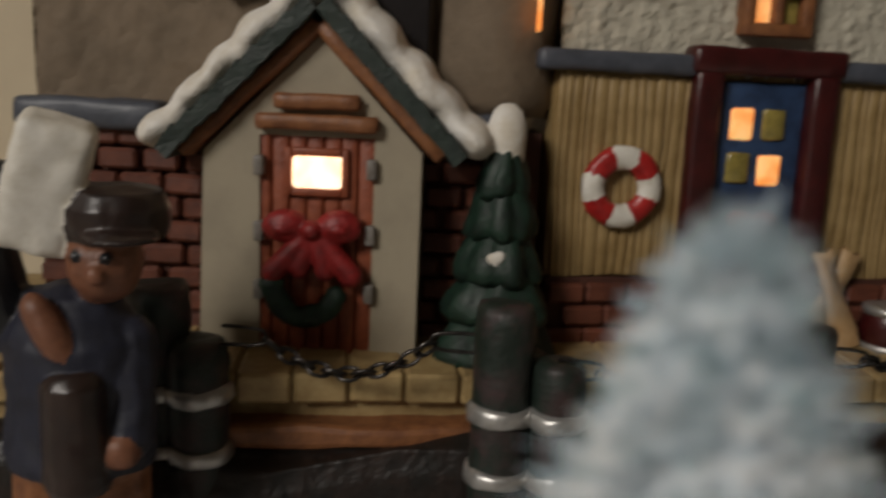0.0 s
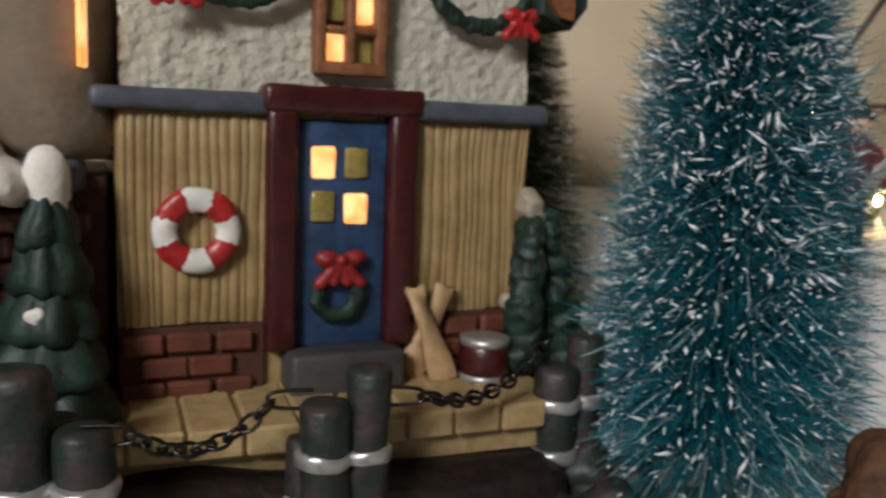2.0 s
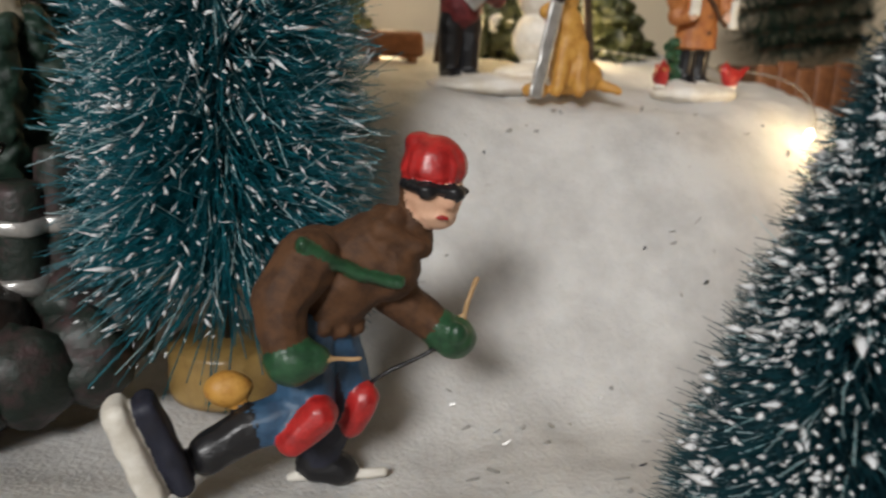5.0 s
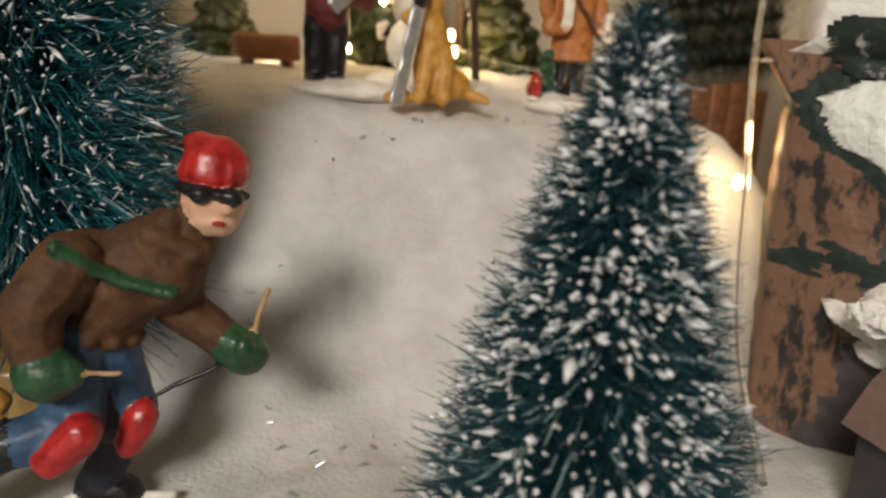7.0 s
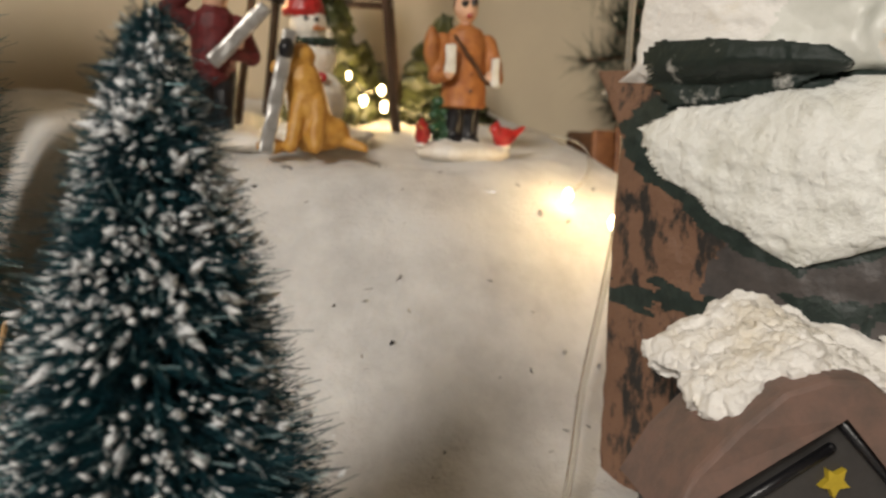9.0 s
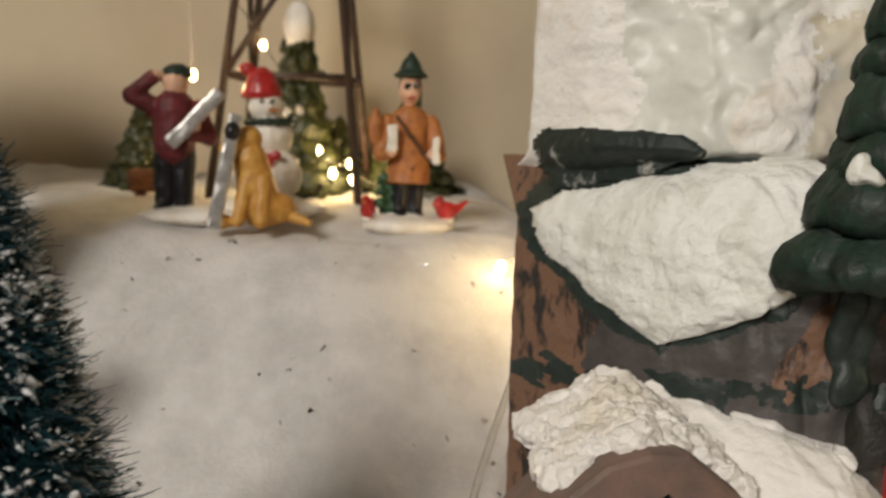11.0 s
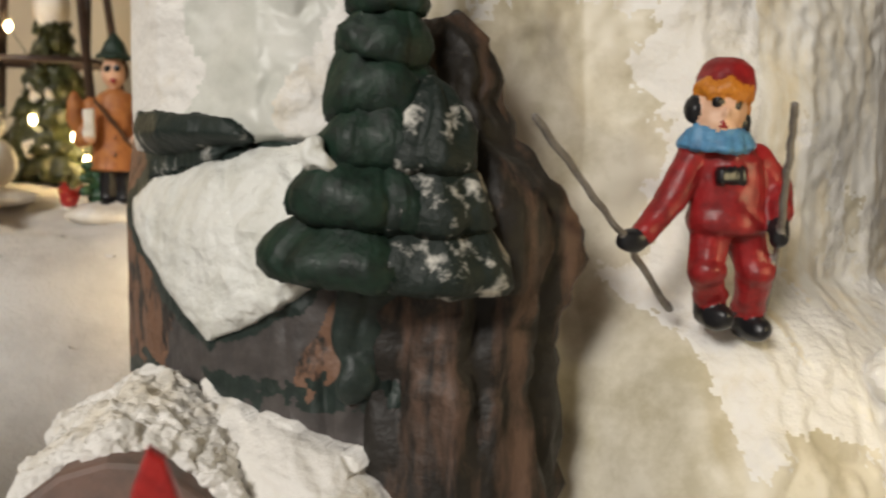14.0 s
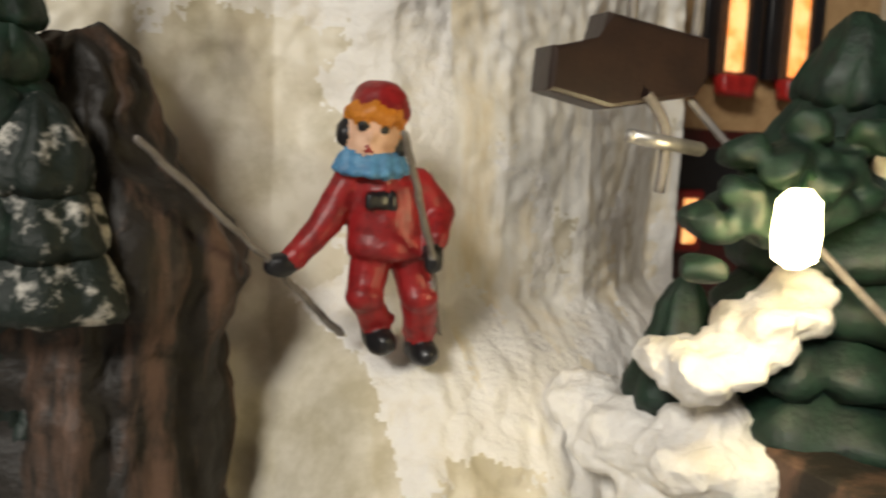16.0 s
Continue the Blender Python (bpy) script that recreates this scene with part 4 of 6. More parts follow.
def skier(bm):
    # 0 brown 1 red 2 skin 3 black 4 jeans 5 mitten 6 wood 7 white 8 navy 9 gold
    head = Vector((0.2416, 0.1490, 0.1500))
    # torso: hem, waist, barrel of the chest, rounded upper back
    limb(bm, (0.2185, 0.1550, 0.1240), (0.2245, 0.1530, 0.1325), 0.0086, 0.0098, 0, 16)
    limb(bm, (0.2245, 0.1530, 0.1325), (0.2305, 0.1520, 0.1372), 0.0098, 0.0088, 0, 16)
    ball(bm, (0.2180, 0.1530, 0.1352), (0.0086, 0.0080, 0.0076), 0)
    ball(bm, (0.2320, 0.1500, 0.1345), (0.0078, 0.0074, 0.0080), 0)
    for i in range(12):
        a = 2 * math.pi * i / 12
        ball(bm, (0.2182 + 0.0088 * math.cos(a), 0.1545 + 0.0072 * math.sin(a), 0.1222 - 0.0020 * math.cos(a)), (0.0022, 0.0022, 0.0020), 0, None, 8, 6)
    # neck, collar wings
    limb(bm, (0.2335, 0.1515, 0.1395), (0.2385, 0.1505, 0.1445), 0.0056, 0.0046, 0)
    limb(bm, (0.2300, 0.1470, 0.1425), (0.2372, 0.1450, 0.1392), 0.0030, 0.0022, 0)
    limb(bm, (0.2322, 0.1550, 0.1440), (0.2330, 0.1480, 0.1448), 0.0026, 0.0026, 0)
    limb(bm, (0.2405, 0.1530, 0.1420), (0.2392, 0.1462, 0.1385), 0.0026, 0.0020, 0)
    # head, jaw, nose, mouth, hair
    ball(bm, head, (0.0066, 0.0064, 0.0076), 2)
    ball(bm, head + Vector((0.0006, -0.0012, -0.0042)), (0.0050, 0.0048, 0.0034), 2)
    ball(bm, head + Vector((0.0040, -0.0052, -0.0010)), (0.0011, 0.0013, 0.0015), 2)
    ball(bm, head + Vector((0.0030, -0.0058, -0.0042)), (0.0014, 0.0008, 0.0005), 1)
    ball(bm, head + Vector((-0.0046, 0.0014, 0.0006)), (0.0028, 0.0046, 0.0044), 0)
    # sunglasses that wrap the brow
    for i in range(9):
        a = radians(-150 + 16 * i)
        ball(bm, head + Vector((0.0066 * math.cos(a), 0.0066 * math.sin(a), 0.0018 - 0.0007 * i / 8)), (0.0017, 0.0014, 0.0010), 3, None, 8, 6)
    for a in (-97, -48):
        ball(bm, head + Vector((0.0070 * math.cos(radians(a)), 0.0070 * math.sin(radians(a)), 0.0011)), (0.0023, 0.0018, 0.0018), 3)
    # knitted cap with a rolled edge and a slouch
    spin(bm, [(0.0064, 0.0), (0.0071, 0.0008), (0.0069, 0.0028), (0.0061, 0.0052), (0.0046, 0.0070), (0.0026, 0.0082), (0.0006, 0.0087)], 30, 1, tuple(head + Vector((-0.0002, 0.0002, 0.0032))), lambda a, z: 1 + 0.05 * math.sin(a * 13))
    ball(bm, head + Vector((-0.0036, 0.001, 0.0098)), (0.0032, 0.0036, 0.0026), 1)
    turn = Matrix.Translation(head) @ Matrix.Rotation(radians(3), 4, "Y") @ Matrix.Rotation(radians(-22), 4, "Z") @ Matrix.Translation(-head)
    for v in bm.verts:
        if (v.co - head).length < 0.0165 and v.co.z > 0.1448 and v.co.x > 0.2335 and (v.co.z > 0.1490 or v.co.x > 0.2365):
            v.co = turn @ v.co
    # far arm reaching out
    limb(bm, (0.2355, 0.1550, 0.1360), (0.2352, 0.1545, 0.1262), 0.0060, 0.0052, 0)
    limb(bm, (0.2352, 0.1545, 0.1262), (0.2445, 0.1510, 0.1190), 0.0050, 0.0042, 0)
    ball(bm, (0.2450, 0.1508, 0.1187), (0.0046, 0.0046, 0.0046), 5)
    ball(bm, (0.2482, 0.1500, 0.1165), (0.0052, 0.0046, 0.0050), 5)
    ball(bm, (0.2474, 0.1462, 0.1188), (0.0022, 0.0020, 0.0028), 5)
    # near arm hanging from the shoulder
    limb(bm, (0.2150, 0.1475, 0.1372), (0.2088, 0.1440, 0.1300), 0.0066, 0.0060, 0)
    limb(bm, (0.2088, 0.1440, 0.1300), (0.2090, 0.1420, 0.1230), 0.0058, 0.0050, 0)
    ball(bm, (0.2108, 0.1405, 0.1185), (0.0062, 0.0054, 0.0054), 5)
    ball(bm, (0.2150, 0.1385, 0.1190), (0.0030, 0.0026, 0.0034), 5)
    # strap round the near arm and across the chest
    for i in range(15):
        t = i / 14
        ball(bm, (0.2130 + 0.0195 * t, 0.1424 + 0.0010 * math.sin(3.1 * t), 0.1418 - 0.0092 * t - 0.0016 * math.sin(3.1 * t)), (0.0016, 0.0018, 0.0014), 5, None, 8, 6)
    # legs: jeans, navy as painted shade on inner leg and far shin, red knee pads
    limb(bm, (0.2145, 0.1520, 0.1215), (0.2150, 0.1475, 0.1040), 0.0066, 0.0060, 4)
    limb(bm, (0.2150, 0.1475, 0.1040), (0.2035, 0.1475, 0.1015), 0.0060, 0.0048, 4)
    limb(bm, (0.2205, 0.1550, 0.1220), (0.2262, 0.1545, 0.1035), 0.0060, 0.0052, 4)
    limb(bm, (0.2180, 0.1545, 0.1190), (0.2208, 0.1525, 0.1020), 0.0044, 0.0040, 8)
    limb(bm, (0.2255, 0.1555, 0.1030), (0.2190, 0.1590, 0.0850), 0.0050, 0.0044, 8)
    limb(bm, (0.2165, 0.1425, 0.1050), (0.2110, 0.1430, 0.0998), 0.0042, 0.0036, 1)
    limb(bm, (0.2278, 0.1500, 0.1045), (0.2252, 0.1500, 0.0985), 0.0036, 0.0032, 1)
    limb(bm, (0.2035, 0.1475, 0.1015), (0.1945, 0.1480, 0.0965), 0.0050, 0.0046, 3)
    limb(bm, (0.2185, 0.1590, 0.0850), (0.2245, 0.1570, 0.0835), 0.0046, 0.0040, 3)
    ball(bm, (0.1990, 0.1510, 0.1090), (0.0052, 0.0040, 0.0040), 9)
    # skates with white soles
    vs = box(bm, (-0.0026, -0.0050, -0.0125), (0.0026, 0.0050, 0.0125), 0.0020, None, 7)
    bmesh.ops.transform(bm, matrix=Matrix.Translation((0.1805, 0.1430, 0.1005)) @ Matrix.Rotation(radians(-18), 4, "Y"), verts=vs)
    vs = box(bm, (-0.0024, -0.0044, -0.0115), (0.0024, 0.0044, 0.0115), 0.0018, None, 8)
    bmesh.ops.transform(bm, matrix=Matrix.Translation((0.1860, 0.1445, 0.1015)) @ Matrix.Rotation(radians(-20), 4, "Y"), verts=vs)
    limb(bm, (0.2130, 0.158, 0.0825), (0.2340, 0.155, 0.0825), 0.0012, 0.0012, 7)
    # sticks
    limb(bm, (0.2525, 0.1490, 0.1306), (0.2490, 0.1500, 0.1180), 0.00070, 0.00080, 6)
    limb(bm, (0.2465, 0.1490, 0.1160), (0.2300, 0.1505, 0.1080), 0.00070, 0.00060, 3)
    limb(bm, (0.2140, 0.1375, 0.1195), (0.2235, 0.1370, 0.1190), 0.00070, 0.00070, 6)


figurine("skater_figurine", "painted resin skater in brown jacket and red cap on the snow", "figurine", skier, [BROWN, RED, SKIN, BLACK, JEANS, MITT, TAN, WHITE, NAVY, YELLOWDOG])


def man(bm):
    # 0 dark red 1 black trousers 2 skin 3 green cap 4 white 5 snow base 6 grey
    x, y, z = 0.2945, 0.282, 0.1645
    ball(bm, (x + 0.012, y - 0.004, z - 0.0015), (0.026, 0.016, 0.0042), 5)
    for s in (-1, 1):
        limb(bm, (x + s * 0.0034, y, z + 0.001), (x + s * 0.0036, y, z + 0.022), 0.0040, 0.0048, 1)
        ball(bm, (x + s * 0.004, y - 0.003, z + 0.0015), (0.0036, 0.0055, 0.0024), 1)
    limb(bm, (x, y, z + 0.025), (x, y, z + 0.039), 0.0078, 0.0084, 0, 16)
    ball(bm, (x, y, z + 0.024), (0.0082, 0.0064, 0.0034), 0)
    ball(bm, (x + 0.0005, y - 0.001, z + 0.0495), (0.0050, 0.0052, 0.0058), 2)
    spin(bm, [(0.0054, 0), (0.0060, 0.0014), (0.0050, 0.0036), (0.0018, 0.0052)], 16, 3, (x + 0.001, y, z + 0.0515))
    limb(bm, (x - 0.0075, y, z + 0.0400), (x - 0.0155, y - 0.001, z + 0.0440), 0.0042, 0.0036, 0)
    limb(bm, (x - 0.0155, y - 0.001, z + 0.0440), (x - 0.0075, y - 0.003, z + 0.0510), 0.0034, 0.0028, 0)
    ball(bm, (x - 0.0062, y - 0.0036, z + 0.0520), (0.0026, 0.0020, 0.0018), 2)
    limb(bm, (x + 0.0078, y, z + 0.0395), (x + 0.0130, y - 0.002, z + 0.0290), 0.0042, 0.0036, 0)
    limb(bm, (x + 0.0130, y - 0.002, z + 0.0290), (x + 0.0065, y - 0.007, z + 0.0300), 0.0032, 0.0028, 0)
    ball(bm, (x + 0.0075, y - 0.008, z + 0.0335), (0.0030, 0.0026, 0.0026), 2)
    for a, b in (((x + 0.001, z + 0.026), (x + 0.0165, z + 0.046)),):
        vs = box(bm, (-0.0028, -0.0008, -0.014), (0.0028, 0.0008, 0.014), 0.0006, None, 6)
        bmesh.ops.transform(bm, matrix=Matrix.Translation((x + 0.0085, y - 0.0105, z + 0.036)) @ Matrix.Rotation(radians(42), 4, "Y"), verts=vs)


figurine("skier_man_figurine", "painted man in dark red sweater shading his eyes, holding skis", "figurine", man, [SWEATER, BLACK, SKIN, GREEN, WHITE, SNOWP, SILVER])


def snowman(bm):
    # 0 snow 1 red 2 orange 3 green 4 black 5 base
    x, y, z = 0.3320, 0.292, 0.1685
    ball(bm, (x, y - 0.008, z - 0.0015), (0.022, 0.018, 0.0040), 0)
    ball(bm, (x, y, z + 0.0110), (0.0120, 0.0115, 0.0115), 0)
    ball(bm, (x - 0.0015, y, z + 0.0265), (0.0094, 0.0090, 0.0090), 0)
    ball(bm, (x - 0.0030, y - 0.001, z + 0.0385), (0.0072, 0.0070, 0.0068), 0)
    limb(bm, (x - 0.0010, y - 0.0072, z + 0.0370), (x + 0.0030, y - 0.0120, z + 0.0365), 0.0012, 0.0004, 2)
    for dx in (-0.0048, -0.0008):
        ball(bm, (x + dx, y - 0.0074, z + 0.0400), 0.0008, 4)
    spin(bm, [(0.0074, 0), (0.0082, 0.002), (0.0076, 0.0042), (0.0070, 0.0060), (0.0050, 0.0100), (0.0015, 0.0125)], 20, 1, (x - 0.0048, y, z + 0.0415))
    ball(bm, (x - 0.0105, y, z + 0.0530), (0.0034, 0.0032, 0.0030), 1)
    for i in range(16):
        a = 2 * math.pi * i / 16
        ball(bm, (x - 0.002 + 0.0082 * math.cos(a), y + 0.0080 * math.sin(a), z + 0.0322), (0.0022, 0.0022, 0.0016), 3, None, 8, 6)
    ball(bm, (x - 0.0020, y - 0.0112, z + 0.0170), (0.0026, 0.0016, 0.0032), 1)
    ball(bm, (x + 0.0010, y - 0.0112, z + 0.0190), (0.0022, 0.0016, 0.0022), 1)


figurine("snowman_figurine", "white snowman with red knitted hat and green wreath collar", "snowman", snowman, [WHITE, RED, ORANGE, GREEN, BLACK])


def dog(bm):
    # 0 golden 1 silver ski 2 dark
    x, y, z = 0.3245, 0.258, 0.1625
    limb(bm, (x + 0.0030, y, z + 0.006), (x - 0.0010, y - 0.001, z + 0.024), 0.0078, 0.0060, 0, 14)
    ball(bm, (x + 0.0075, y + 0.001, z + 0.0055), (0.0085, 0.0070, 0.0062), 0)
    ball(bm, (x - 0.0015, y - 0.001, z + 0.0305), (0.0050, 0.0048, 0.0050), 0)
    limb(bm, (x - 0.0020, y - 0.003, z + 0.0300), (x - 0.0095, y - 0.004, z + 0.0265), 0.0032, 0.0026, 0)
    limb(bm, (x - 0.0015, y - 0.004, z + 0.018), (x - 0.0050, y - 0.007, z + 0.001), 0.0028, 0.0026, 0)
    limb(bm, (x + 0.0040, y - 0.005, z + 0.016), (x + 0.0030, y - 0.008, z + 0.001), 0.0028, 0.0026, 0)
    limb(bm, (x + 0.0130, y, z + 0.003), (x + 0.0205, y - 0.005, z + 0.0006), 0.0026, 0.0014, 0)
    ball(bm, (x - 0.0115, y - 0.004, z + 0.0005), (0.005, 0.004, 0.003), 0)
    vs = box(bm, (-0.0026, -0.0009, -0.001), (0.0026, 0.0009, 0.041), 0.0008, None, 1)
    bmesh.ops.transform(bm, matrix=Matrix.Translation((x - 0.0135, y - 0.008, z - 0.001)) @ Matrix.Rotation(radians(11), 4, "Y"), verts=vs)
    ball(bm, (x - 0.0072, y - 0.009, z + 0.0330), (0.0026, 0.0022, 0.0030), 2)


figurine("dog_figurine", "golden dog sitting beside an upright silver ski", "dog figurine", dog, [YELLOWDOG, SILVER, BLACK])


def peddler(bm):
    # 0 orange coat 1 black 2 skin 3 green hat 4 white 5 snow 6 red 7 brown hair 8 green sprig
    x, y, z = 0.3835, 0.266, 0.1635
    ball(bm, (x, y - 0.002, z - 0.0015), (0.0185, 0.0125, 0.0048), 5)
    for s in (-1, 1):
        limb(bm, (x + s * 0.0030, y, z + 0.002), (x + s * 0.0030, y, z + 0.018), 0.0030, 0.0034, 1)
        ball(bm, (x + s * 0.0032, y - 0.0025, z + 0.0025), (0.0028, 0.0044, 0.0022), 1)
    spin(bm, [(0.0092, 0.0150), (0.0088, 0.0165), (0.0082, 0.027), (0.0085, 0.0375), (0.0060, 0.0430), (0.0022, 0.0450)], 22, 0, (x, y, z), lambda a, q: 1 - 0.22 * abs(math.sin(a)))
    ball(bm, (x - 0.0005, y - 0.0008, z + 0.0505), (0.0044, 0.0046, 0.0056), 2)
    ball(bm, (x, y + 0.0014, z + 0.0515), (0.0048, 0.0046, 0.0054), 7)
    ball(bm, (x, y - 0.0048, z + 0.0475), (0.0010, 0.0010, 0.0008), 6)
    for s in (-1, 1):
        ball(bm, (x + s * 0.0018 - 0.0005, y - 0.0050, z + 0.0520), (0.0013, 0.0007, 0.0012), 1)
    spin(bm, [(0.0066, 0.0), (0.0068, 0.0010), (0.0048, 0.0022), (0.0036, 0.0055), (0.0006, 0.0100)], 18, 3, (x, y, z + 0.0555))
    for s in (-1, 1):
        limb(bm, (x + s * 0.0085, y, z + 0.0385), (x + s * 0.0115, y - 0.003, z + 0.0260), 0.0034, 0.0030, 0)
        limb(bm, (x + s * 0.0115, y - 0.003, z + 0.0260), (x + s * 0.0085, y - 0.007, z + 0.0265), 0.0028, 0.0024, 0)
        ball(bm, (x + s * 0.0080, y - 0.008, z + 0.0268), 0.0022, 2)
    vs = box(bm, (x - 0.0100, y - 0.0105, z + 0.027), (x - 0.0060, y - 0.0085, z + 0.037), 0.0005, None, 4)
    vs = box(bm, (x + 0.0075, y - 0.0105, z + 0.0225), (x + 0.0105, y - 0.0085, z + 0.033), 0.0005, None, 4)
    ball(bm, (x - 0.0135, y - 0.003, z + 0.036), (0.0030, 0.0030, 0.0075), 0)
    for i in range(10):
        ball(bm, (x - 0.0085 + 0.0025 * math.sin(i * 2.3), y + 0.001 + 0.002 * math.cos(i * 1.9), z + 0.004 + i * 0.0016), (0.0026, 0.0024, 0.002), 8, None, 8, 6)
    limb(bm, (x - 0.006, y - 0.0075, z + 0.040), (x + 0.0065, y - 0.0078, z + 0.024), 0.0009, 0.0009, 7)
    for k in range(3):
        ball(bm, (x + 0.0005, y - 0.0078, z + 0.021 + k * 0.006), 0.0006, 1)


figurine("peddler_figurine", "painted pedlar in orange coat and green hat on snow base", "figurine", peddler, [ORANGE, BLACK, SKIN, GREEN, WHITE, SNOWP, RED, BROWN, MITT])


def bird(sx):
    def build(bm):
        ball(bm, (0, 0, 0.0042), (0.0044, 0.0030, 0.0036), 0)
        ball(bm, (-0.0032 * sx, 0, 0.0070), (0.0024, 0.0022, 0.0025), 0)
        limb(bm, (-0.003 * sx, 0, 0.0088), (-0.0026 * sx, 0, 0.0106), 0.0012, 0.0003, 0)
        limb(bm, (-0.0052 * sx, 0, 0.0070), (-0.0066 * sx, 0, 0.0066), 0.0008, 0.0003, 1)
        limb(bm, (0.0035 * sx, 0, 0.0050), (0.0085 * sx, 0, 0.0078), 0.0020, 0.0009, 0)
        ball(bm, (0, 0, 0.0004), (0.0034, 0.0028, 0.0014), 2)
    return build


for bx, by, sx in ((0.3675, 0.262, 1), (0.3985, 0.262, 1)):
    b = figurine("cardinal_figurine", "small red cardinal bird beside the pedlar", "bird figurine", bird(sx), [RED, ORANGE, SNOWP])
    b.matrix_world = pose(bx, by, 0.1640, 0, 0, 70 if bx < 0.38 else 10)


def porter(bm):
    # 0 navy 1 skin coloured as in shade 2 dark cap 3 white sack 4 orange 5 black 6 brown
    x, y, z = -0.0545, 0.132, 0.083
    for s in (-1, 1):
        limb(bm, (x + s * 0.0075, y, z + 0.002), (x + s * 0.0065, y, z + 0.047), 0.0066, 0.0072, 4)
        ball(bm, (x + s * 0.008, y - 0.005, z + 0.004), (0.0066, 0.0105, 0.005), 5)
    spin(bm, [(0.0150, 0.0445), (0.0156, 0.047), (0.0142, 0.056), (0.0145, 0.070), (0.0092, 0.0790), (0.004, 0.081)], 26, 0, (x, y, z), lambda a, q: 1 - 0.2 * abs(math.sin(a)))
    spin(bm, [(0.0052, 0.042), (0.0062, 0.044), (0.0058, 0.064), (0.004, 0.066)], 14, 6, (x + 0.004, y - 0.0090, z))
    ball(bm, (x + 0.0080, y - 0.003, z + 0.0865), (0.0072, 0.0074, 0.0084), 1)
    ball(bm, (x + 0.0095, y - 0.0102, z + 0.0850), (0.0018, 0.0018, 0.0018), 1)
    for s in (-1, 1):
        ball(bm, (x + 0.0085 + s * 0.0030, y - 0.0098, z + 0.0882), (0.0012, 0.0008, 0.001), 5)
    spin(bm, [(0.0090, 0.0), (0.0098, 0.002), (0.0098, 0.0060), (0.0085, 0.0090), (0.004, 0.0100)], 22, 2, (x + 0.0095, y - 0.001, z + 0.0905))
    ball(bm, (x + 0.0140, y - 0.009, z + 0.0920), (0.0070, 0.0062, 0.0014), 2)
    limb(bm, (x - 0.0140, y, z + 0.072), (x - 0.0155, y - 0.005, z + 0.092), 0.0062, 0.0056, 5)
    limb(bm, (x - 0.0155, y - 0.005, z + 0.092), (x - 0.0110, y - 0.006, z + 0.100), 0.0050, 0.0046, 5)
    limb(bm, (x + 0.0110, y, z + 0.070), (x + 0.0125, y - 0.004, z + 0.052), 0.0052, 0.0046, 0)
    ball(bm, (x + 0.0120, y - 0.007, z + 0.050), 0.0036, 1)
    ball(bm, (x + 0.0000, y - 0.0100, z + 0.0745), (0.0032, 0.0030, 0.0075), 1, Euler((0, radians(-30), 0)).to_matrix())
    vs = box(bm, (-0.0068, -0.0065, -0.0125), (0.0068, 0.0065, 0.0125), 0.0022, None, 3)
    bmesh.ops.transform(bm, matrix=Matrix.Translation((x - 0.0020, y - 0.005, z + 0.1005)) @ Matrix.Rotation(radians(17), 4, "Y") @ Matrix.Rotation(radians(25), 4, "Z"), verts=vs)


figurine("porter_figurine", "painted harbour porter in navy coat carrying a white sack", "figurine", porter, [NAVY, SHADED_SKIN, CHAIR, WHITE, TIMBER, BLACK, CHAIR])

# ---- shelf behind: tower, pines, string lights ----
tw = empty("lattice_tower", "brown metal lattice tower on the snow shelf", "tower")
FEET = {"a": (0.3040, 0.335), "b": (0.3700, 0.322), "c": (0.318, 0.372), "d": (0.380, 0.362)}
TOP = (0.341, 0.348, 0.420)


def leg_at(k, z):
    fx, fy = FEET[k]
    t = (z - 0.168) / (TOP[2] - 0.168) * 0.80
    return (fx + (TOP[0] - fx) * t, fy + (TOP[1] - fy) * t, z)


for k in FEET:
    bm = bmesh.new()
    limb(bm, leg_at(k, 0.166), leg_at(k, 0.42), 0.0020, 0.0017, 0, 8)
    part("leg", bm, TOWER, tw)
for p, q, z in (("a", "b", 0.2235), ("b", "d", 0.2235), ("c", "d", 0.2235), ("a", "c", 0.2235), ("a", "b", 0.30), ("b", "d", 0.30), ("c", "d", 0.30), ("a", "c", 0.30), ("a", "b", 0.37), ("c", "d", 0.37)):
    bm = bmesh.new()
    limb(bm, leg_at(p, z), leg_at(q, z), 0.0016, 0.0016, 0, 8)
    part("cross_bar", bm, TOWER, tw)
for p, q in (("a", "b"), ("b", "d"), ("c", "a")):
    bm = bmesh.new()
    limb(bm, leg_at(p, 0.2235), leg_at(q, 0.30), 0.0015, 0.0015, 0, 8)
    part("brace", bm, TOWER, tw)

random.seed(21)
for x, y, z0, z1, r, sd in ((0.3440, 0.368, 0.170, 0.248, 0.022, 31), (0.4000, 0.368, 0.170, 0.216, 0.024, 32), (0.3660, 0.385, 0.170, 0.205, 0.018, 33), (0.2700, 0.372, 0.168, 0.205, 0.017, 34)):
    t = moulded_tree(x, y, z0, z1, r, 6, 9, sd == 31, OLIVE, sd, 0, None, 2 if sd == 31 else 0, 0.85)
    tagged(t, "small olive-green moulded pine with snow, lit by string lights", "tree", "pines on the shelf")
cr = empty("log_box", "small brown log bench on the snow shelf", "bench")
bm = bmesh.new()
box(bm, (0.2700, 0.326, 0.1700), (0.2950, 0.342, 0.1800), 0.002)
rough(bm, 0.001, 130)
part("seat", bm, TIMBER, cr)
for x in (0.273, 0.289):
    bm = bmesh.new()
    box(bm, (x, 0.328, 0.163), (x + 0.004, 0.340, 0.1702), 0.001)
    part("leg", bm, TIMBER, cr)

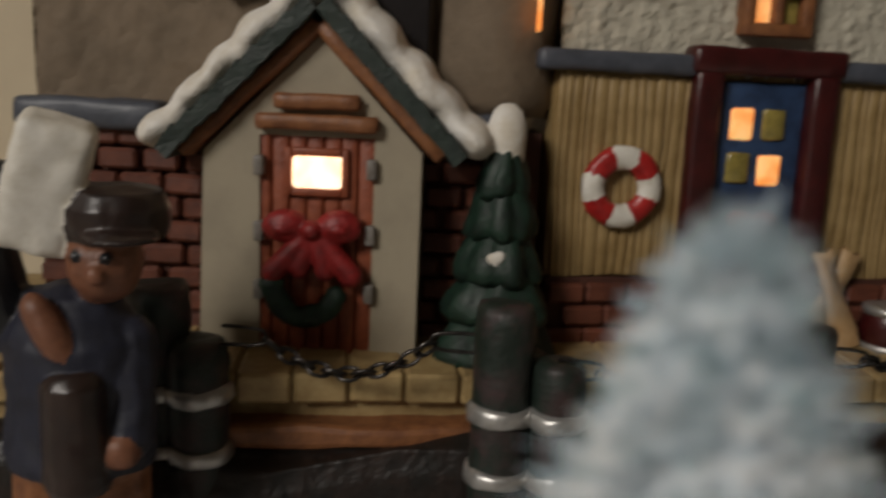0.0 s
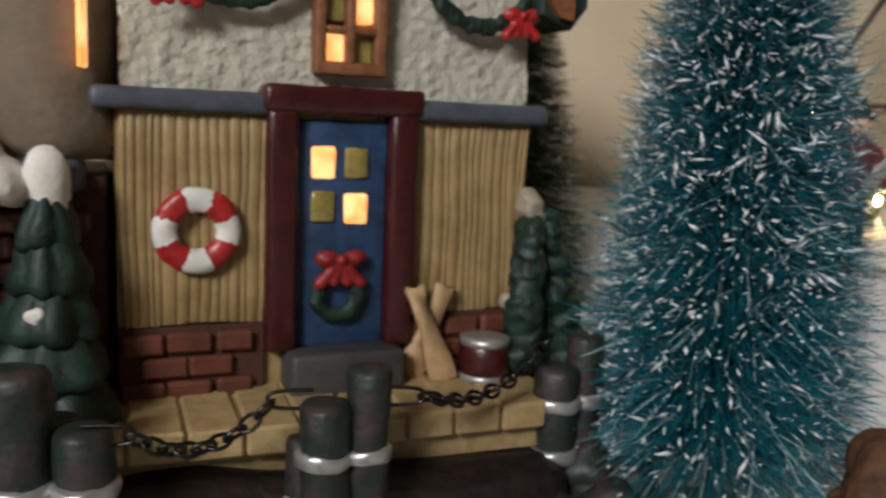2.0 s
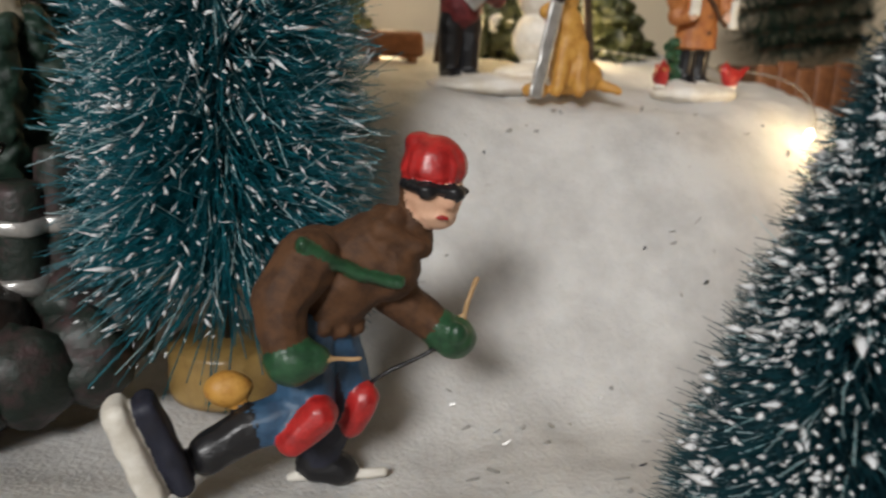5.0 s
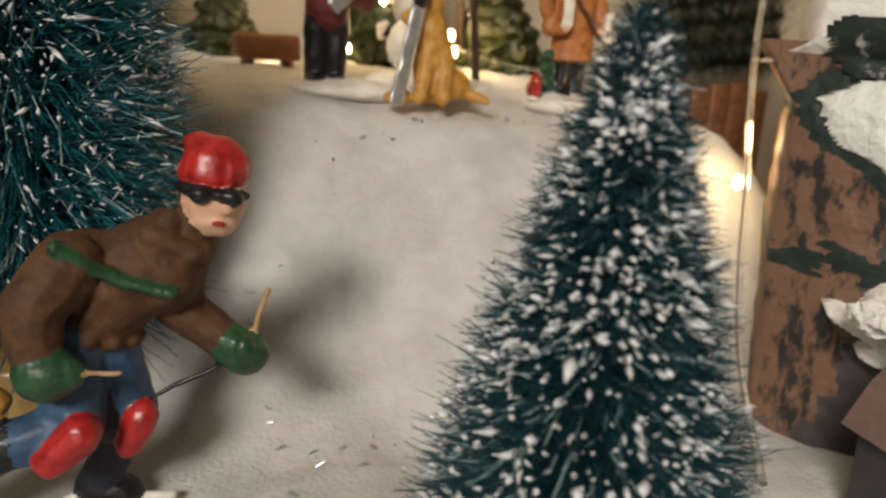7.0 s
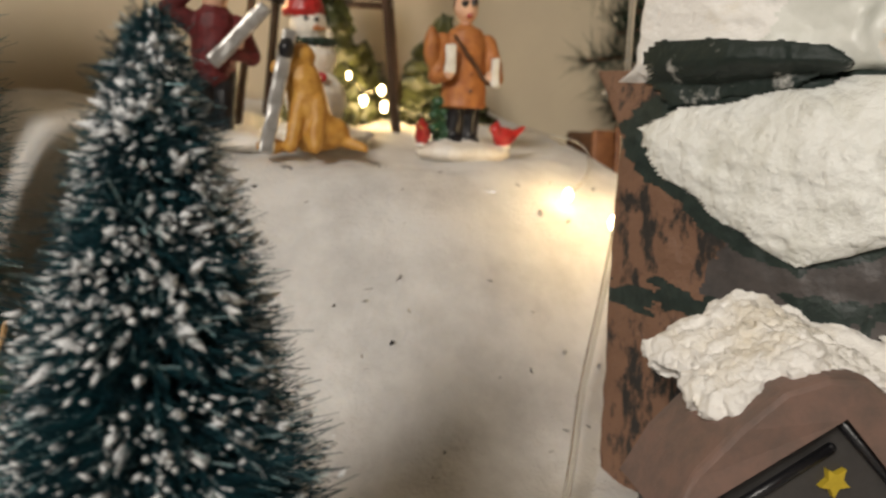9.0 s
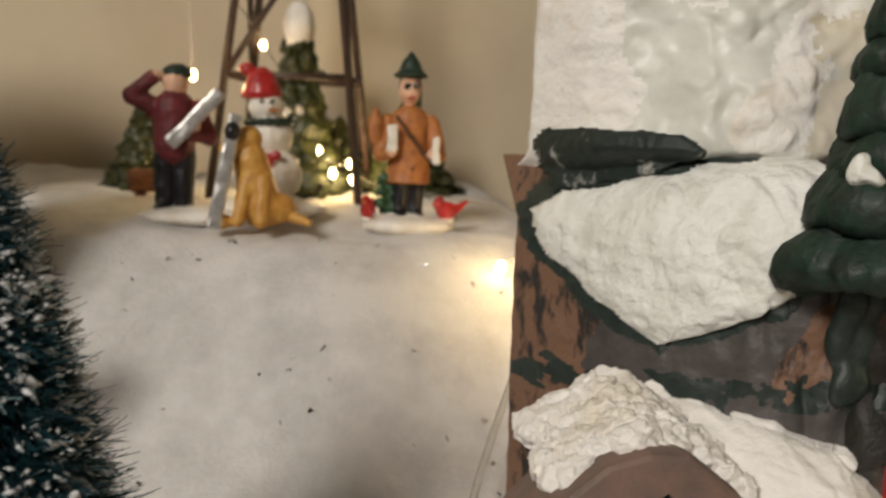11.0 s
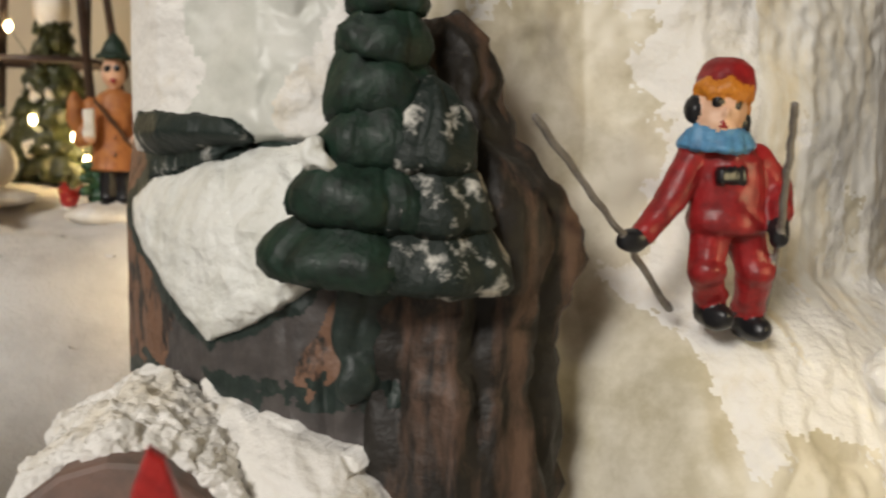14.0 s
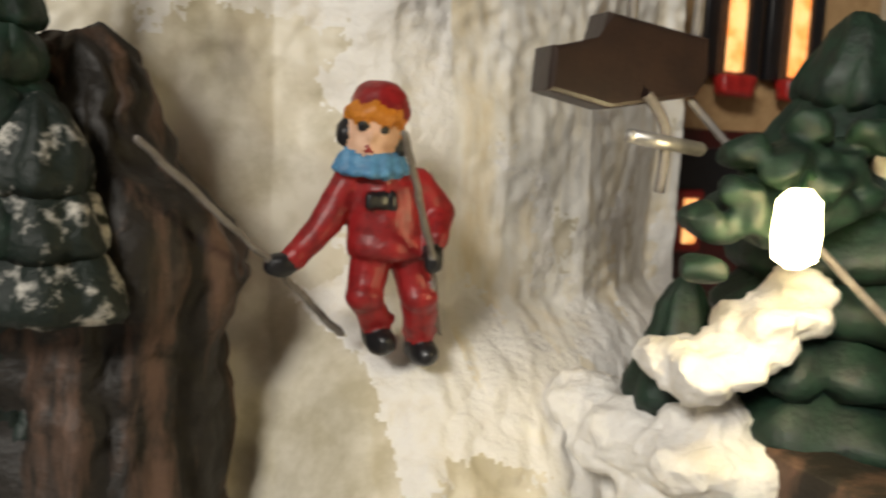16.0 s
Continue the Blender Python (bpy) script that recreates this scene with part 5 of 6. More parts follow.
BULBS = ((0.3690, 0.352, 0.1850), (0.3605, 0.350, 0.1800), (0.3700, 0.350, 0.1775), (0.3540, 0.356, 0.1905), (0.2985, 0.315, 0.2200), (0.3270, 0.360, 0.2400), (0.3370, 0.355, 0.1980), (0.3200, 0.350, 0.1760), (0.2880, 0.352, 0.1720), (0.4130, 0.232, 0.1500), (0.4180, 0.206, 0.1440))
sl = empty("string_light", "thin wire string of small warm bulbs", "string lights", BULBS[0])
sl.matrix_world = Matrix()
for p in BULBS:
    bm = bmesh.new()
    ball(bm, p, (0.0016, 0.0016, 0.0024), 0, None, 10, 8)
    part("bulb", bm, BULB, sl, "glowing warm bulb")
tube("wire", [(0.2985, 0.315, 0.222), (0.2960, 0.320, 0.250), (0.297, 0.325, 0.262), (0.306, 0.33, 0.266), (0.3270, 0.358, 0.243), (0.354, 0.356, 0.193), (0.3605, 0.350, 0.182), (0.369, 0.352, 0.187), (0.370, 0.348, 0.178), (0.392, 0.335, 0.1735), (0.418, 0.300, 0.1700), (0.436, 0.270, 0.168), (0.425, 0.240, 0.155), (0.414, 0.232, 0.151)], 0.00042, CABLE, sl, "clear wire")
lamp("bulb_light", "POINT", (0.366, 0.342, 0.188), 0.060, (1.0, 0.70, 0.32), 0.008)
lamp("bulb_light", "POINT", (0.300, 0.308, 0.222), 0.032, (1.0, 0.72, 0.36), 0.003)
lamp("bulb_light", "POINT", (0.424, 0.215, 0.158), 0.045, (1.0, 0.74, 0.38), 0.006)
lamp("bulb_light", "POINT", (0.285, 0.345, 0.182), 0.008, (1.0, 0.72, 0.36), 0.004)

# evergreen garland hanging in front of the wall
gl = empty("evergreen_garland", "dark green artificial pine branches by the wall", "branch", (0.50, 0.375, 0.21))
rng = np.random.default_rng(5)
vs, fc = [], []
TWIGS = [((0.600, 0.400, 0.315 - b * 0.013), (0.474 + 0.028 * rng.random(), 0.365 + 0.02 * rng.random(), 0.278 - b * 0.0105 + 0.008 * rng.random())) for b in range(11)]
for base, end in TWIGS:
    base, end = np.array(base), np.array(end)
    for i in range(620):
        c = base + (end - base) * rng.random()
        d = rng.normal(0, 1, 3) + (end - base) / np.linalg.norm(end - base) * 1.1
        d = d / np.linalg.norm(d) * rng.uniform(0.012, 0.022)
        w = np.cross(d, [0.3, 0.2, 1]) * 0.035
        u2 = np.cross(d, w) * 2.0
        k = len(vs)
        vs += [c + w, c - w, c + u2, c + d]
        fc += [(k, k + 1, k + 3), (k + 1, k + 2, k + 3), (k + 2, k, k + 3)]
me = bpy.data.meshes.new("needles")
me.from_pydata([tuple(v - np.array([0.50, 0.375, 0.21])) for v in vs], [], fc)
me.materials.append(NEEDLE)
tagged(part("needles", me, None, gl), "", "", "", "stuff")
for base, end in TWIGS:
    bm = bmesh.new()
    limb(bm, Vector(base) - Vector((0.50, 0.375, 0.21)), Vector(end) - Vector((0.50, 0.375, 0.21)), 0.0016, 0.0008)
    part("twig", bm, BROWN, gl)
bk = empty("brown_basket", "brown wooden box beside the wall", "box", (0.500, 0.345, 0.081))
bm = bmesh.new()
box(bm, (-0.033, -0.013, 0), (0.035, 0.02, 0.088), 0.002)
part("body", bm, BROWN, bk)
for i in range(6):
    bm = bmesh.new()
    box(bm, (-0.0335 + i * 0.0116, -0.016, 0.001), (-0.0228 + i * 0.0116, -0.0125, 0.090 + 0.002 * math.sin(i * 2.1)), 0.001)
    rough(bm, 0.0006, 120)
    part("slat", bm, TIMBER, bk)

# ---- the snow mountain, a painted ceramic model ----
mt = empty("ceramic_mountain", "painted ceramic ski mountain with snow, ice and rocks", "mountain model")


def relief(name, x0, x1, z0, z1, nx, nz, front, depth, mats, pick=None, label="", parent=None, keep=None):
    """A thick shell over (x, z): front(x, z) is the y of its face; depth its thickness backwards."""
    bm = bmesh.new()
    g = {}
    for i in range(nx + 1):
        for j in range(nz + 1):
            x, z = x0 + (x1 - x0) * i / nx, z0 + (z1 - z0) * j / nz
            g[i, j] = bm.verts.new((x, front(x, z), z))
    for i in range(nx):
        for j in range(nz):
            x, z = x0 + (x1 - x0) * (i + 0.5) / nx, z0 + (z1 - z0) * (j + 0.5) / nz
            if keep and not keep(x, z):
                continue
            f = bm.faces.new((g[i, j], g[i + 1, j], g[i + 1, j + 1], g[i, j + 1]))
            if pick:
                f.material_index = pick(x, z)
    bmesh.ops.delete(bm, geom=[v for v in bm.verts if not v.link_faces], context="VERTS")
    edge = [e for e in bm.edges if e.is_boundary]
    out = bmesh.ops.extrude_edge_only(bm, edges=edge)
    for v in [q for q in out["geom"] if isinstance(q, bmesh.types.BMVert)]:
        v.co += Vector((0.85 * depth, depth, 0)) if v.co.x < 0.46 else Vector((0, depth, 0))
    bmesh.ops.recalc_face_normals(bm, faces=bm.faces)
    return part(name, bm, mats, parent or mt, label)


def nz3(x, z, s, k=0.0):
    return noise.noise(Vector((x * s + k, z * s, k)))


def wall_y(x, z):
    y = np.interp(x, (0.395, 0.408, 0.43, 0.45, 0.48, 0.505, 0.53, 0.56, 0.59, 0.63), (0.175, 0.140, 0.120, 0.113, 0.112, 0.116, 0.106, 0.108, 0.120, 0.150))
    y -= (0.018 * sstep(0.160, 0.144, z) + 0.40 * max(0, 0.146 - z)) * sstep(0.500, 0.525, x + 0.15 * (0.15 - z)) + 0.25 * max(0, 0.150 - z) * sstep(0.47, 0.50, x)
    y += 0.10 * max(0, z - 0.20) + 0.030 * sstep(0.480, 0.455, x) * sstep(0.192, 0.180, z)
    calm = 1 - 0.55 * sstep(0.530, 0.550, x)
    return float(y + 0.0045 * calm * nz3(x, z, 32) + 0.0022 * calm * nz3(x, z, 85, 3) + 0.0006 * nz3(x, z, 230, 5) * sstep(0.50, 0.53, x + 0.1 * (0.19 - z)) + 0.0008 * nz3(x, z, 260, 8) * sstep(0.2, 0.22, z)
                 - (0.0022 * abs(nz3(x, z, 95, 12)) + 0.0016 * max(0, nz3(x, z, 230, 14))) * max(sstep(0.462, 0.445, x), sstep(0.517, 0.530, x) * sstep(0.170, 0.155, z)))


def wall_pick(x, z):
    rocky = nz3(x, z, 60, 2) * 0.012 + nz3(x, z, 240, 4) * 0.004 + nz3(x, z, 700, 9) * 0.003
    if x < 0.452 + rocky:
        return 3 if nz3(x, z * 0.8, 48, 21) + 30 * rocky > 0.05 else 1
    ice = (x + rocky < 0.520 + (0.19 - z) * 0.02 and z + rocky < 0.222) or (x > 0.552 and z > 0.165 and nz3(x, z * 0.5, 70, 11) + 25 * rocky > 0.12)
    warm = 0.52 < x + rocky < 0.56 and z < 0.128 + rocky
    if x > 0.545 and z > 0.162 + 6 * rocky:
        return 2
    return 0 if ice or warm else 1


relief("ice_wall", 0.400, 0.640, 0.060, 0.285, 450, 420, wall_y, 0.07, [ICE, PLASTER, DRIP, WASH], wall_pick, "cream glazed ice and rough white snow", None, lambda x, z: not (x < 0.428 and z < 0.184))


def rock_y(x, z):
    y = np.interp(x, (0.398, 0.404, 0.420, 0.436, 0.455, 0.475), (0.166, 0.150, 0.118, 0.100, 0.090, 0.088))
    y += 0.9 * max(0, z - 0.172)
    ridges = 0.0022 * abs(nz3(x * 2.2, z * 0.5, 95)) + 0.0016 * nz3(x, z, 140, 4)
    return float(y - ridges - 0.012 * max(0, 0.150 - z) * 10 * 0.25)



def inside(poly, x, z):
    hit, n = False, len(poly)
    for i in range(n):
        (xa, za), (xb, zb) = poly[i], poly[(i + 1) % n]
        if (za > z) != (zb > z) and x < (xb - xa) * (z - za) / (zb - za) + xa:
            hit = not hit
    return hit


def edge_distance(poly, x, z):
    best = 1.0
    for i in range(len(poly)):
        a, b, p = Vector(poly[i]), Vector(poly[(i + 1) % len(poly)]), Vector((x, z))
        d = b - a
        t = max(0, min(1, (p - a).dot(d) / d.length_squared))
        best = min(best, (a + d * t - p).length)
    return best


def patch(name, poly, under, thick, mat, label, n=90, jag=0.0010, js=140, soft=0.004, depth=0.012):
    xs, zs = [p[0] for p in poly], [p[1] for p in poly]

    def keep(x, z):
        return inside(poly, x + jag * nz3(x, z, js, 1), z + jag * nz3(x, z, js, 6))

    def front(x, z):
        k = edge_distance(poly, x, z) if inside(poly, x, z) else 0.0
        return under(x, z) - 0.0006 - thick * math.sqrt(min(1, k / soft)) - 0.0014 * nz3(x, z, 110, 2) - 0.0011 * nz3(x, z, 320, 7) - 0.0012 * nz3(x + 0.4 * z, z * 0.4, 150, 13)
    return relief(name, min(xs) - 0.003, max(xs) + 0.003, min(zs) - 0.003, max(zs) + 0.003, n, n, front, depth, mat, None, label, None, keep)


SNOW_B = ((0.4005, 0.1690), (0.4030, 0.1630), (0.4085, 0.1570), (0.4140, 0.1500), (0.4200, 0.1470), (0.4260, 0.1500), (0.4330, 0.1560), (0.4420, 0.1640), (0.4540, 0.1850), (0.4500, 0.1900), (0.4400, 0.1905), (0.4300, 0.1885), (0.4180, 0.1845), (0.4060, 0.1810), (0.4000, 0.1745))


def rock_pick(x, z):
    n = nz3(x, z, 120, 3) * 0.0016 + nz3(x, z, 420, 5) * 0.0012
    if edge_distance(SNOW_B, x, z) + n < 0.0024 or abs(z - 0.1375 - 0.2 * (x - 0.43) + 3 * n) < 0.0022:
        return 2
    return 0 if x + 2 * n < 0.4095 + 0.10 * (z - 0.13) or nz3(x, z * 0.6, 75, 9) > 0.28 else 1


relief("rock_face", 0.398, 0.478, 0.060, 0.190, 190, 240, rock_y, 0.06, [ROCK, ROCK_GREY, ROCK_RIM], rock_pick, "painted brown and grey rock")
patch("snow_patch", SNOW_B, lambda x, z: min(rock_y(x, z), wall_y(x, z)), 0.0055, SNOWSOFT, "thick white snow on the rock", 150, 0.0013, 120)
DARK = ((0.4005, 0.1930), (0.4040, 0.1800), (0.4180, 0.1850), (0.4290, 0.1900), (0.4230, 0.1950), (0.4120, 0.1965), (0.4020, 0.1975))
patch("dark_rock", DARK, lambda x, z: min(rock_y(x, z), wall_y(x, z)) - 0.001, 0.003, DARKROCK, "dark green rock flecked with white", 60, 0.0016, 200)
SNOW_C = ((0.4010, 0.1180), (0.4080, 0.1240), (0.4150, 0.1330), (0.4240, 0.1350), (0.4340, 0.1330), (0.4450, 0.1300), (0.4520, 0.1180), (0.4480, 0.1060), (0.4250, 0.1000), (0.4080, 0.1050))
patch("snow_drift", SNOW_C, lambda x, z: rock_y(x, z) - 0.6 * max(0, 0.138 - z), 0.008, PLASTER, "fluffy white snow drift", 150, 0.0050, 230, 0.006, 0.03)

# bark-brown rock column with its own moulded conifer in front
bm = bmesh.new()
spin(bm, [(0.027, 0.060), (0.0245, 0.100), (0.0225, 0.140), (0.0220, 0.155), (0.0262, 0.168), (0.0240, 0.178), (0.0165, 0.190), (0.0110, 0.203), (0.0085, 0.212), (0.0050, 0.2165)], 56, 0, (0.4705, 0.103, 0), lambda a, z: 1 + 0.07 * math.sin(a * 9 + z * 40) + 0.05 * math.sin(a * 17))
bmesh.ops.subdivide_edges(bm, edges=[e for e in bm.edges if e.calc_length() > 0.008 and abs(e.verts[0].co.z - e.verts[1].co.z) > 0.004], cuts=6)
for v in bm.verts:
    v.co.x -= 0.12 * max(0, v.co.z - 0.175)
    v.co.y -= 0.12 * max(0, v.co.z - 0.175)
rough(bm, 0.0030, 60)
rough(bm, 0.0020, 190)
part("rock_column", bm, ROCK2, mt, "brown bark-like rock")


def ribbed_conifer(tiers, y, mat, lobes=5):
    """A clay conifer of fat scalloped tiers (centre, height of the widest ring, half width, tier height) with combed ribs."""
    t = empty("moulded_conifer", "glazed dark green moulded conifer with combed ribs", "")
    t.parent = mt
    for k, (cx, z, r, h) in enumerate(tiers):
        bm = bmesh.new()
        ph = 0.6 * k + 0.4
        spin(bm, [(r * f, d * h) for f, d in ((0.40, -0.36), (0.70, -0.50), (0.88, -0.52), (0.98, -0.36), (1.0, -0.12), (0.95, 0.08), (0.84, 0.26), (0.68, 0.46), (0.54, 0.70), (0.42, 1.0), (0.2, 1.25))], 110, 0, (cx, y, z),
             lambda a, q: (0.87 + 0.13 * abs(math.sin(a * lobes / 2 + ph)) ** 0.35 + (0.020 if r > 0.012 else 0.008) * math.sin(a * 46)) * (1 - 0.12 * abs(math.sin(a))))
        rough(bm, r * 0.17, 1.5 / r, k * 3.0)
        rough(bm, r * 0.05, 5.0 / r, k)
        bmesh.ops.rotate(bm, cent=(cx, y, z), matrix=Matrix.Rotation(radians(7 * math.sin(k * 1.9 + 0.4)), 3, "Y"), verts=bm.verts)
        part("foliage_tier", bm, mat, t)
    return t


con = ribbed_conifer(((0.4500, 0.1695, 0.0206, 0.0130), (0.4510, 0.1812, 0.0172, 0.0120), (0.4514, 0.1916, 0.0134, 0.0105), (0.4514, 0.2003, 0.0117, 0.0098), (0.4520, 0.2092, 0.0097, 0.0098), (0.4525, 0.2186, 0.0084, 0.0098), (0.4525, 0.2280, 0.0070, 0.0098), (0.4525, 0.2370, 0.0052, 0.0098)), 0.0865, GREEN)
bm = bmesh.new()
for p, q in (((0.4385, 0.0790, 0.1880), (0.0022, 0.0020, 0.0034)), ((0.4400, 0.0775, 0.1868), (0.0020, 0.0016, 0.0024)), ((0.4408, 0.0768, 0.1850), (0.0016, 0.0014, 0.0014))):
    ball(bm, p, q)
rough(bm, 0.0012, 260)
part("snow_dab", fused(bm, 0.0005), SNOWSOFT, con, "white painted snow")
con = moulded_tree(0.4615, 0.0805, 0.1640, 0.1960, 0.0130, 3, 7, False, FLECK, 21, -0.003, mt, 0, 0.50)
del con["category"]
# dark mossy ledge under the conifer
bm = bmesh.new()
random.seed(40)
for k in range(14):
    ball(bm, (0.4440 + 0.018 * random.random(), 0.0890 + 0.003 * random.random(), 0.1400 + 0.022 * random.random()), (0.0040, 0.0030, 0.0060), 0, None, 10, 7)
bm = fused(bm, 0.0008)
rough(bm, 0.0025, 90)
part("mossy_ledge", bm, ROCK_RIM, mt, "dark green mossy ledge")


def kid(bm):
    # 0 red 1 skin 2 hair 3 scarf 4 black 5 grey
    hip_l, hip_r = (0.5205, 0.0845, 0.1740), (0.5285, 0.0845, 0.1735)
    # legs with baggy knees and cuffs, boots
    for hip, knee, ankle in ((hip_l, (0.5193, 0.0835, 0.1660), (0.5232, 0.0875, 0.1590)), (hip_r, (0.5308, 0.0835, 0.1655), (0.5328, 0.0880, 0.1560))):
        limb(bm, hip, knee, 0.0042, 0.0038, 0)
        limb(bm, knee, ankle, 0.0037, 0.0034, 0)
        ball(bm, (knee[0], knee[1] - 0.0008, knee[2]), (0.0041, 0.0038, 0.0034), 0)
        ball(bm, (ankle[0], ankle[1], ankle[2] + 0.0012), (0.0040, 0.0038, 0.0018), 0)
        ball(bm, (ankle[0] + 0.0006, ankle[1] - 0.0016, ankle[2] - 0.0032), (0.0034, 0.0054, 0.0030), 4)
        limb(bm, (ankle[0] - 0.0006, ankle[1], ankle[2]), (ankle[0], ankle[1] + 0.0010, ankle[2] - 0.0030), 0.0030, 0.0030, 4)
    # sweatshirt with a loose hem, and its dark badge bars
    spin(bm, [(0.0074, 0.0000), (0.0088, 0.0010), (0.0092, 0.0028), (0.0086, 0.0052), (0.0084, 0.0100), (0.0082, 0.0150), (0.0070, 0.0180), (0.0040, 0.0200)], 28, 0, (0.5240, 0.0842, 0.1735), lambda a, q: 1 - 0.24 * abs(math.sin(a)) + 0.02 * math.sin(a * 7 + q * 600))
    for v in bm.verts:
        if v.co.z > 0.1775 and abs(v.co.x - 0.5225) < 0.0125:
            v.co.x -= 0.10 * (v.co.z - 0.1775)
    for k in range(3):
        box(bm, (0.5172 + 0.0023 * k, 0.0768, 0.1840), (0.5190 + 0.0023 * k, 0.0790, 0.1872), 0.0004, None, 4)
    # head
    head = Vector((0.5185, 0.0820, 0.1990))
    ball(bm, head, (0.0058, 0.0058, 0.0062), 1)
    ball(bm, head + Vector((-0.0008, -0.0018, -0.0030)), (0.0044, 0.0042, 0.0032), 1)
    ball(bm, head + Vector((-0.0016, -0.0062, -0.0012)), (0.0009, 0.0010, 0.0010), 1)
    for dx in (-0.0036, 0.0010):
        ball(bm, head + Vector((dx, -0.0054 + abs(dx + 0.0012) * 0.12, 0.0010)), (0.0011, 0.0008, 0.0010), 4)
        limb(bm, head + Vector((dx - 0.0010, -0.0056, 0.0029)), head + Vector((dx + 0.0010, -0.0056, 0.0031)), 0.0003, 0.0003, 2, 6)
    ball(bm, head + Vector((-0.0016, -0.0056, -0.0036)), (0.0013, 0.0007, 0.0005), 0)
    for i in range(11):
        a = math.pi * (1.00 + 1.05 * i / 10)
        ball(bm, head + Vector((0.0058 * math.cos(a), 0.0058 * math.sin(a), 0.0040 + 0.0006 * math.sin(i * 2.0) - (0.0022 if i > 8 else 0))), (0.0015, 0.0013, 0.0019), 2, None, 8, 6)
    for p in ((-0.0060, 0.0005, -0.0008), (0.0062, 0.0000, -0.0026)):
        ball(bm, head + Vector(p), (0.0018, 0.0026, 0.0030), 4)
    # cap, set back, and a knitted edge
    spin(bm, [(0.0058, -0.0005), (0.0066, 0.0006), (0.0066, 0.0030), (0.0056, 0.0056), (0.0034, 0.0074), (0.0008, 0.0080)], 28, 0, tuple(head + Vector((0.0012, 0.0008, 0.0040))), lambda a, q: 1 + 0.02 * math.sin(a * 14))
    ball(bm, head + Vector((0.0052, 0.0010, 0.0056)), (0.0030, 0.0044, 0.0032), 0)
    small = Matrix.Translation((0.5190, 0.0825, 0.1940)) @ Matrix.Rotation(radians(7), 4, "Y") @ Matrix.Diagonal((0.90, 0.90, 0.90, 1)) @ Matrix.Translation((-0.5190, -0.0825, -0.1940))
    for v in bm.verts:
        if v.co.z > 0.1912 and abs(v.co.x - 0.5190) < 0.0100 and (v.co - head).length < 0.0140:
            v.co = small @ v.co
    # scarf in folds
    for k in range(3):
        for i in range(14):
            a = 2 * math.pi * i / 14
            ball(bm, (0.5195 + (0.0052 + 0.0006 * k) * math.cos(a), 0.0832 + (0.0048 + 0.0006 * k) * math.sin(a), 0.1940 - 0.0014 * k + 0.0006 * math.sin(a * 2 + k)), (0.0019, 0.0017, 0.0011), 3, None, 8, 6)
    # arms and gloves
    limb(bm, (0.5155, 0.0845, 0.1888), (0.5105, 0.0840, 0.1800), 0.0036, 0.0034, 0)
    limb(bm, (0.5105, 0.0840, 0.1800), (0.5050, 0.0830, 0.1740), 0.0033, 0.0028, 0)
    ball(bm, (0.5018, 0.0826, 0.1722), (0.0034, 0.0026, 0.0024), 4)
    limb(bm, (0.5300, 0.0845, 0.1888), (0.5345, 0.0835, 0.1832), 0.0036, 0.0034, 0)
    limb(bm, (0.5345, 0.0835, 0.1832), (0.5325, 0.0785, 0.1782), 0.0032, 0.0026, 0)
    limb(bm, (0.5315, 0.0772, 0.1752), (0.5313, 0.0770, 0.1730), 0.0021, 0.0021, 4)
    # poles
    limb(bm, (0.5180, 0.0566, 0.1985), (0.5312, 0.0765, 0.1740), 0.00085, 0.00085, 5)
    limb(bm, (0.5312, 0.0765, 0.1740), (0.5380, 0.0890, 0.1560), 0.00070, 0.00055, 5)
    limb(bm, (0.4756, 0.0690, 0.1955), (0.5008, 0.0825, 0.1721), 0.00085, 0.00085, 5)
    limb(bm, (0.5008, 0.0825, 0.1721), (0.5167, 0.0930, 0.1560), 0.00080, 0.00100, 5)


figurine("young_skier_figurine", "painted young skier in red suit with blue scarf on snow", "figurine", kid, [KIDRED, SKIN, HAIR, SCARF, BLACK, GREY, BLACK])

# ---- small lodge in front of the mountain ----
LG = pose(0.4075, 0.088, 0, 0, 0, -8)
lg = empty("ceramic_lodge", "small painted lodge gable with garland and snowy roof", "house")
bm = bmesh.new()
prism(bm, [(-0.030, 0.082), (0.034, 0.082), (0.030, 0.0930), (0.016, 0.1060), (-0.001, 0.1260), (-0.030, 0.1060)], 0.0, 0.018, 0, 0.001)
fpart("gable_wall", bm, SLATE, lg, "dark slate gable", False, LG)
bm = bmesh.new()
prism(bm, [(-0.0335, 0.1050), (-0.030, 0.1068), (-0.001, 0.1268), (0.0165, 0.1066), (0.032, 0.0925), (0.036, 0.0960), (0.026, 0.1110), (0.013, 0.1255), (0.004, 0.1320), (-0.004, 0.1335), (-0.012, 0.1305), (-0.021, 0.1240), (-0.029, 0.1150)], -0.005, 0.020, 0, 0.0014)
bmesh.ops.triangulate(bm, faces=[f for f in bm.faces if len(f.verts) > 4])
rough(bm, 0.0012, 110)
fpart("roof_edge", bm, PINKROCK, lg, "pinkish-brown roof edge", False, LG)
for a, b in (((-0.030, 0.1045), (-0.001, 0.1248)), ((0.033, 0.0905), (-0.001, 0.1248)), ((-0.024, 0.1030), (-0.001, 0.1180))):
    bm = bmesh.new()
    limb(bm, (a[0], -0.0015, a[1]), (b[0], -0.0015, b[1]), 0.0011, 0.0011)
    fpart("dark_trim", bm, BLACK, lg, "", True, LG)
bm = bmesh.new()
random.seed(8)
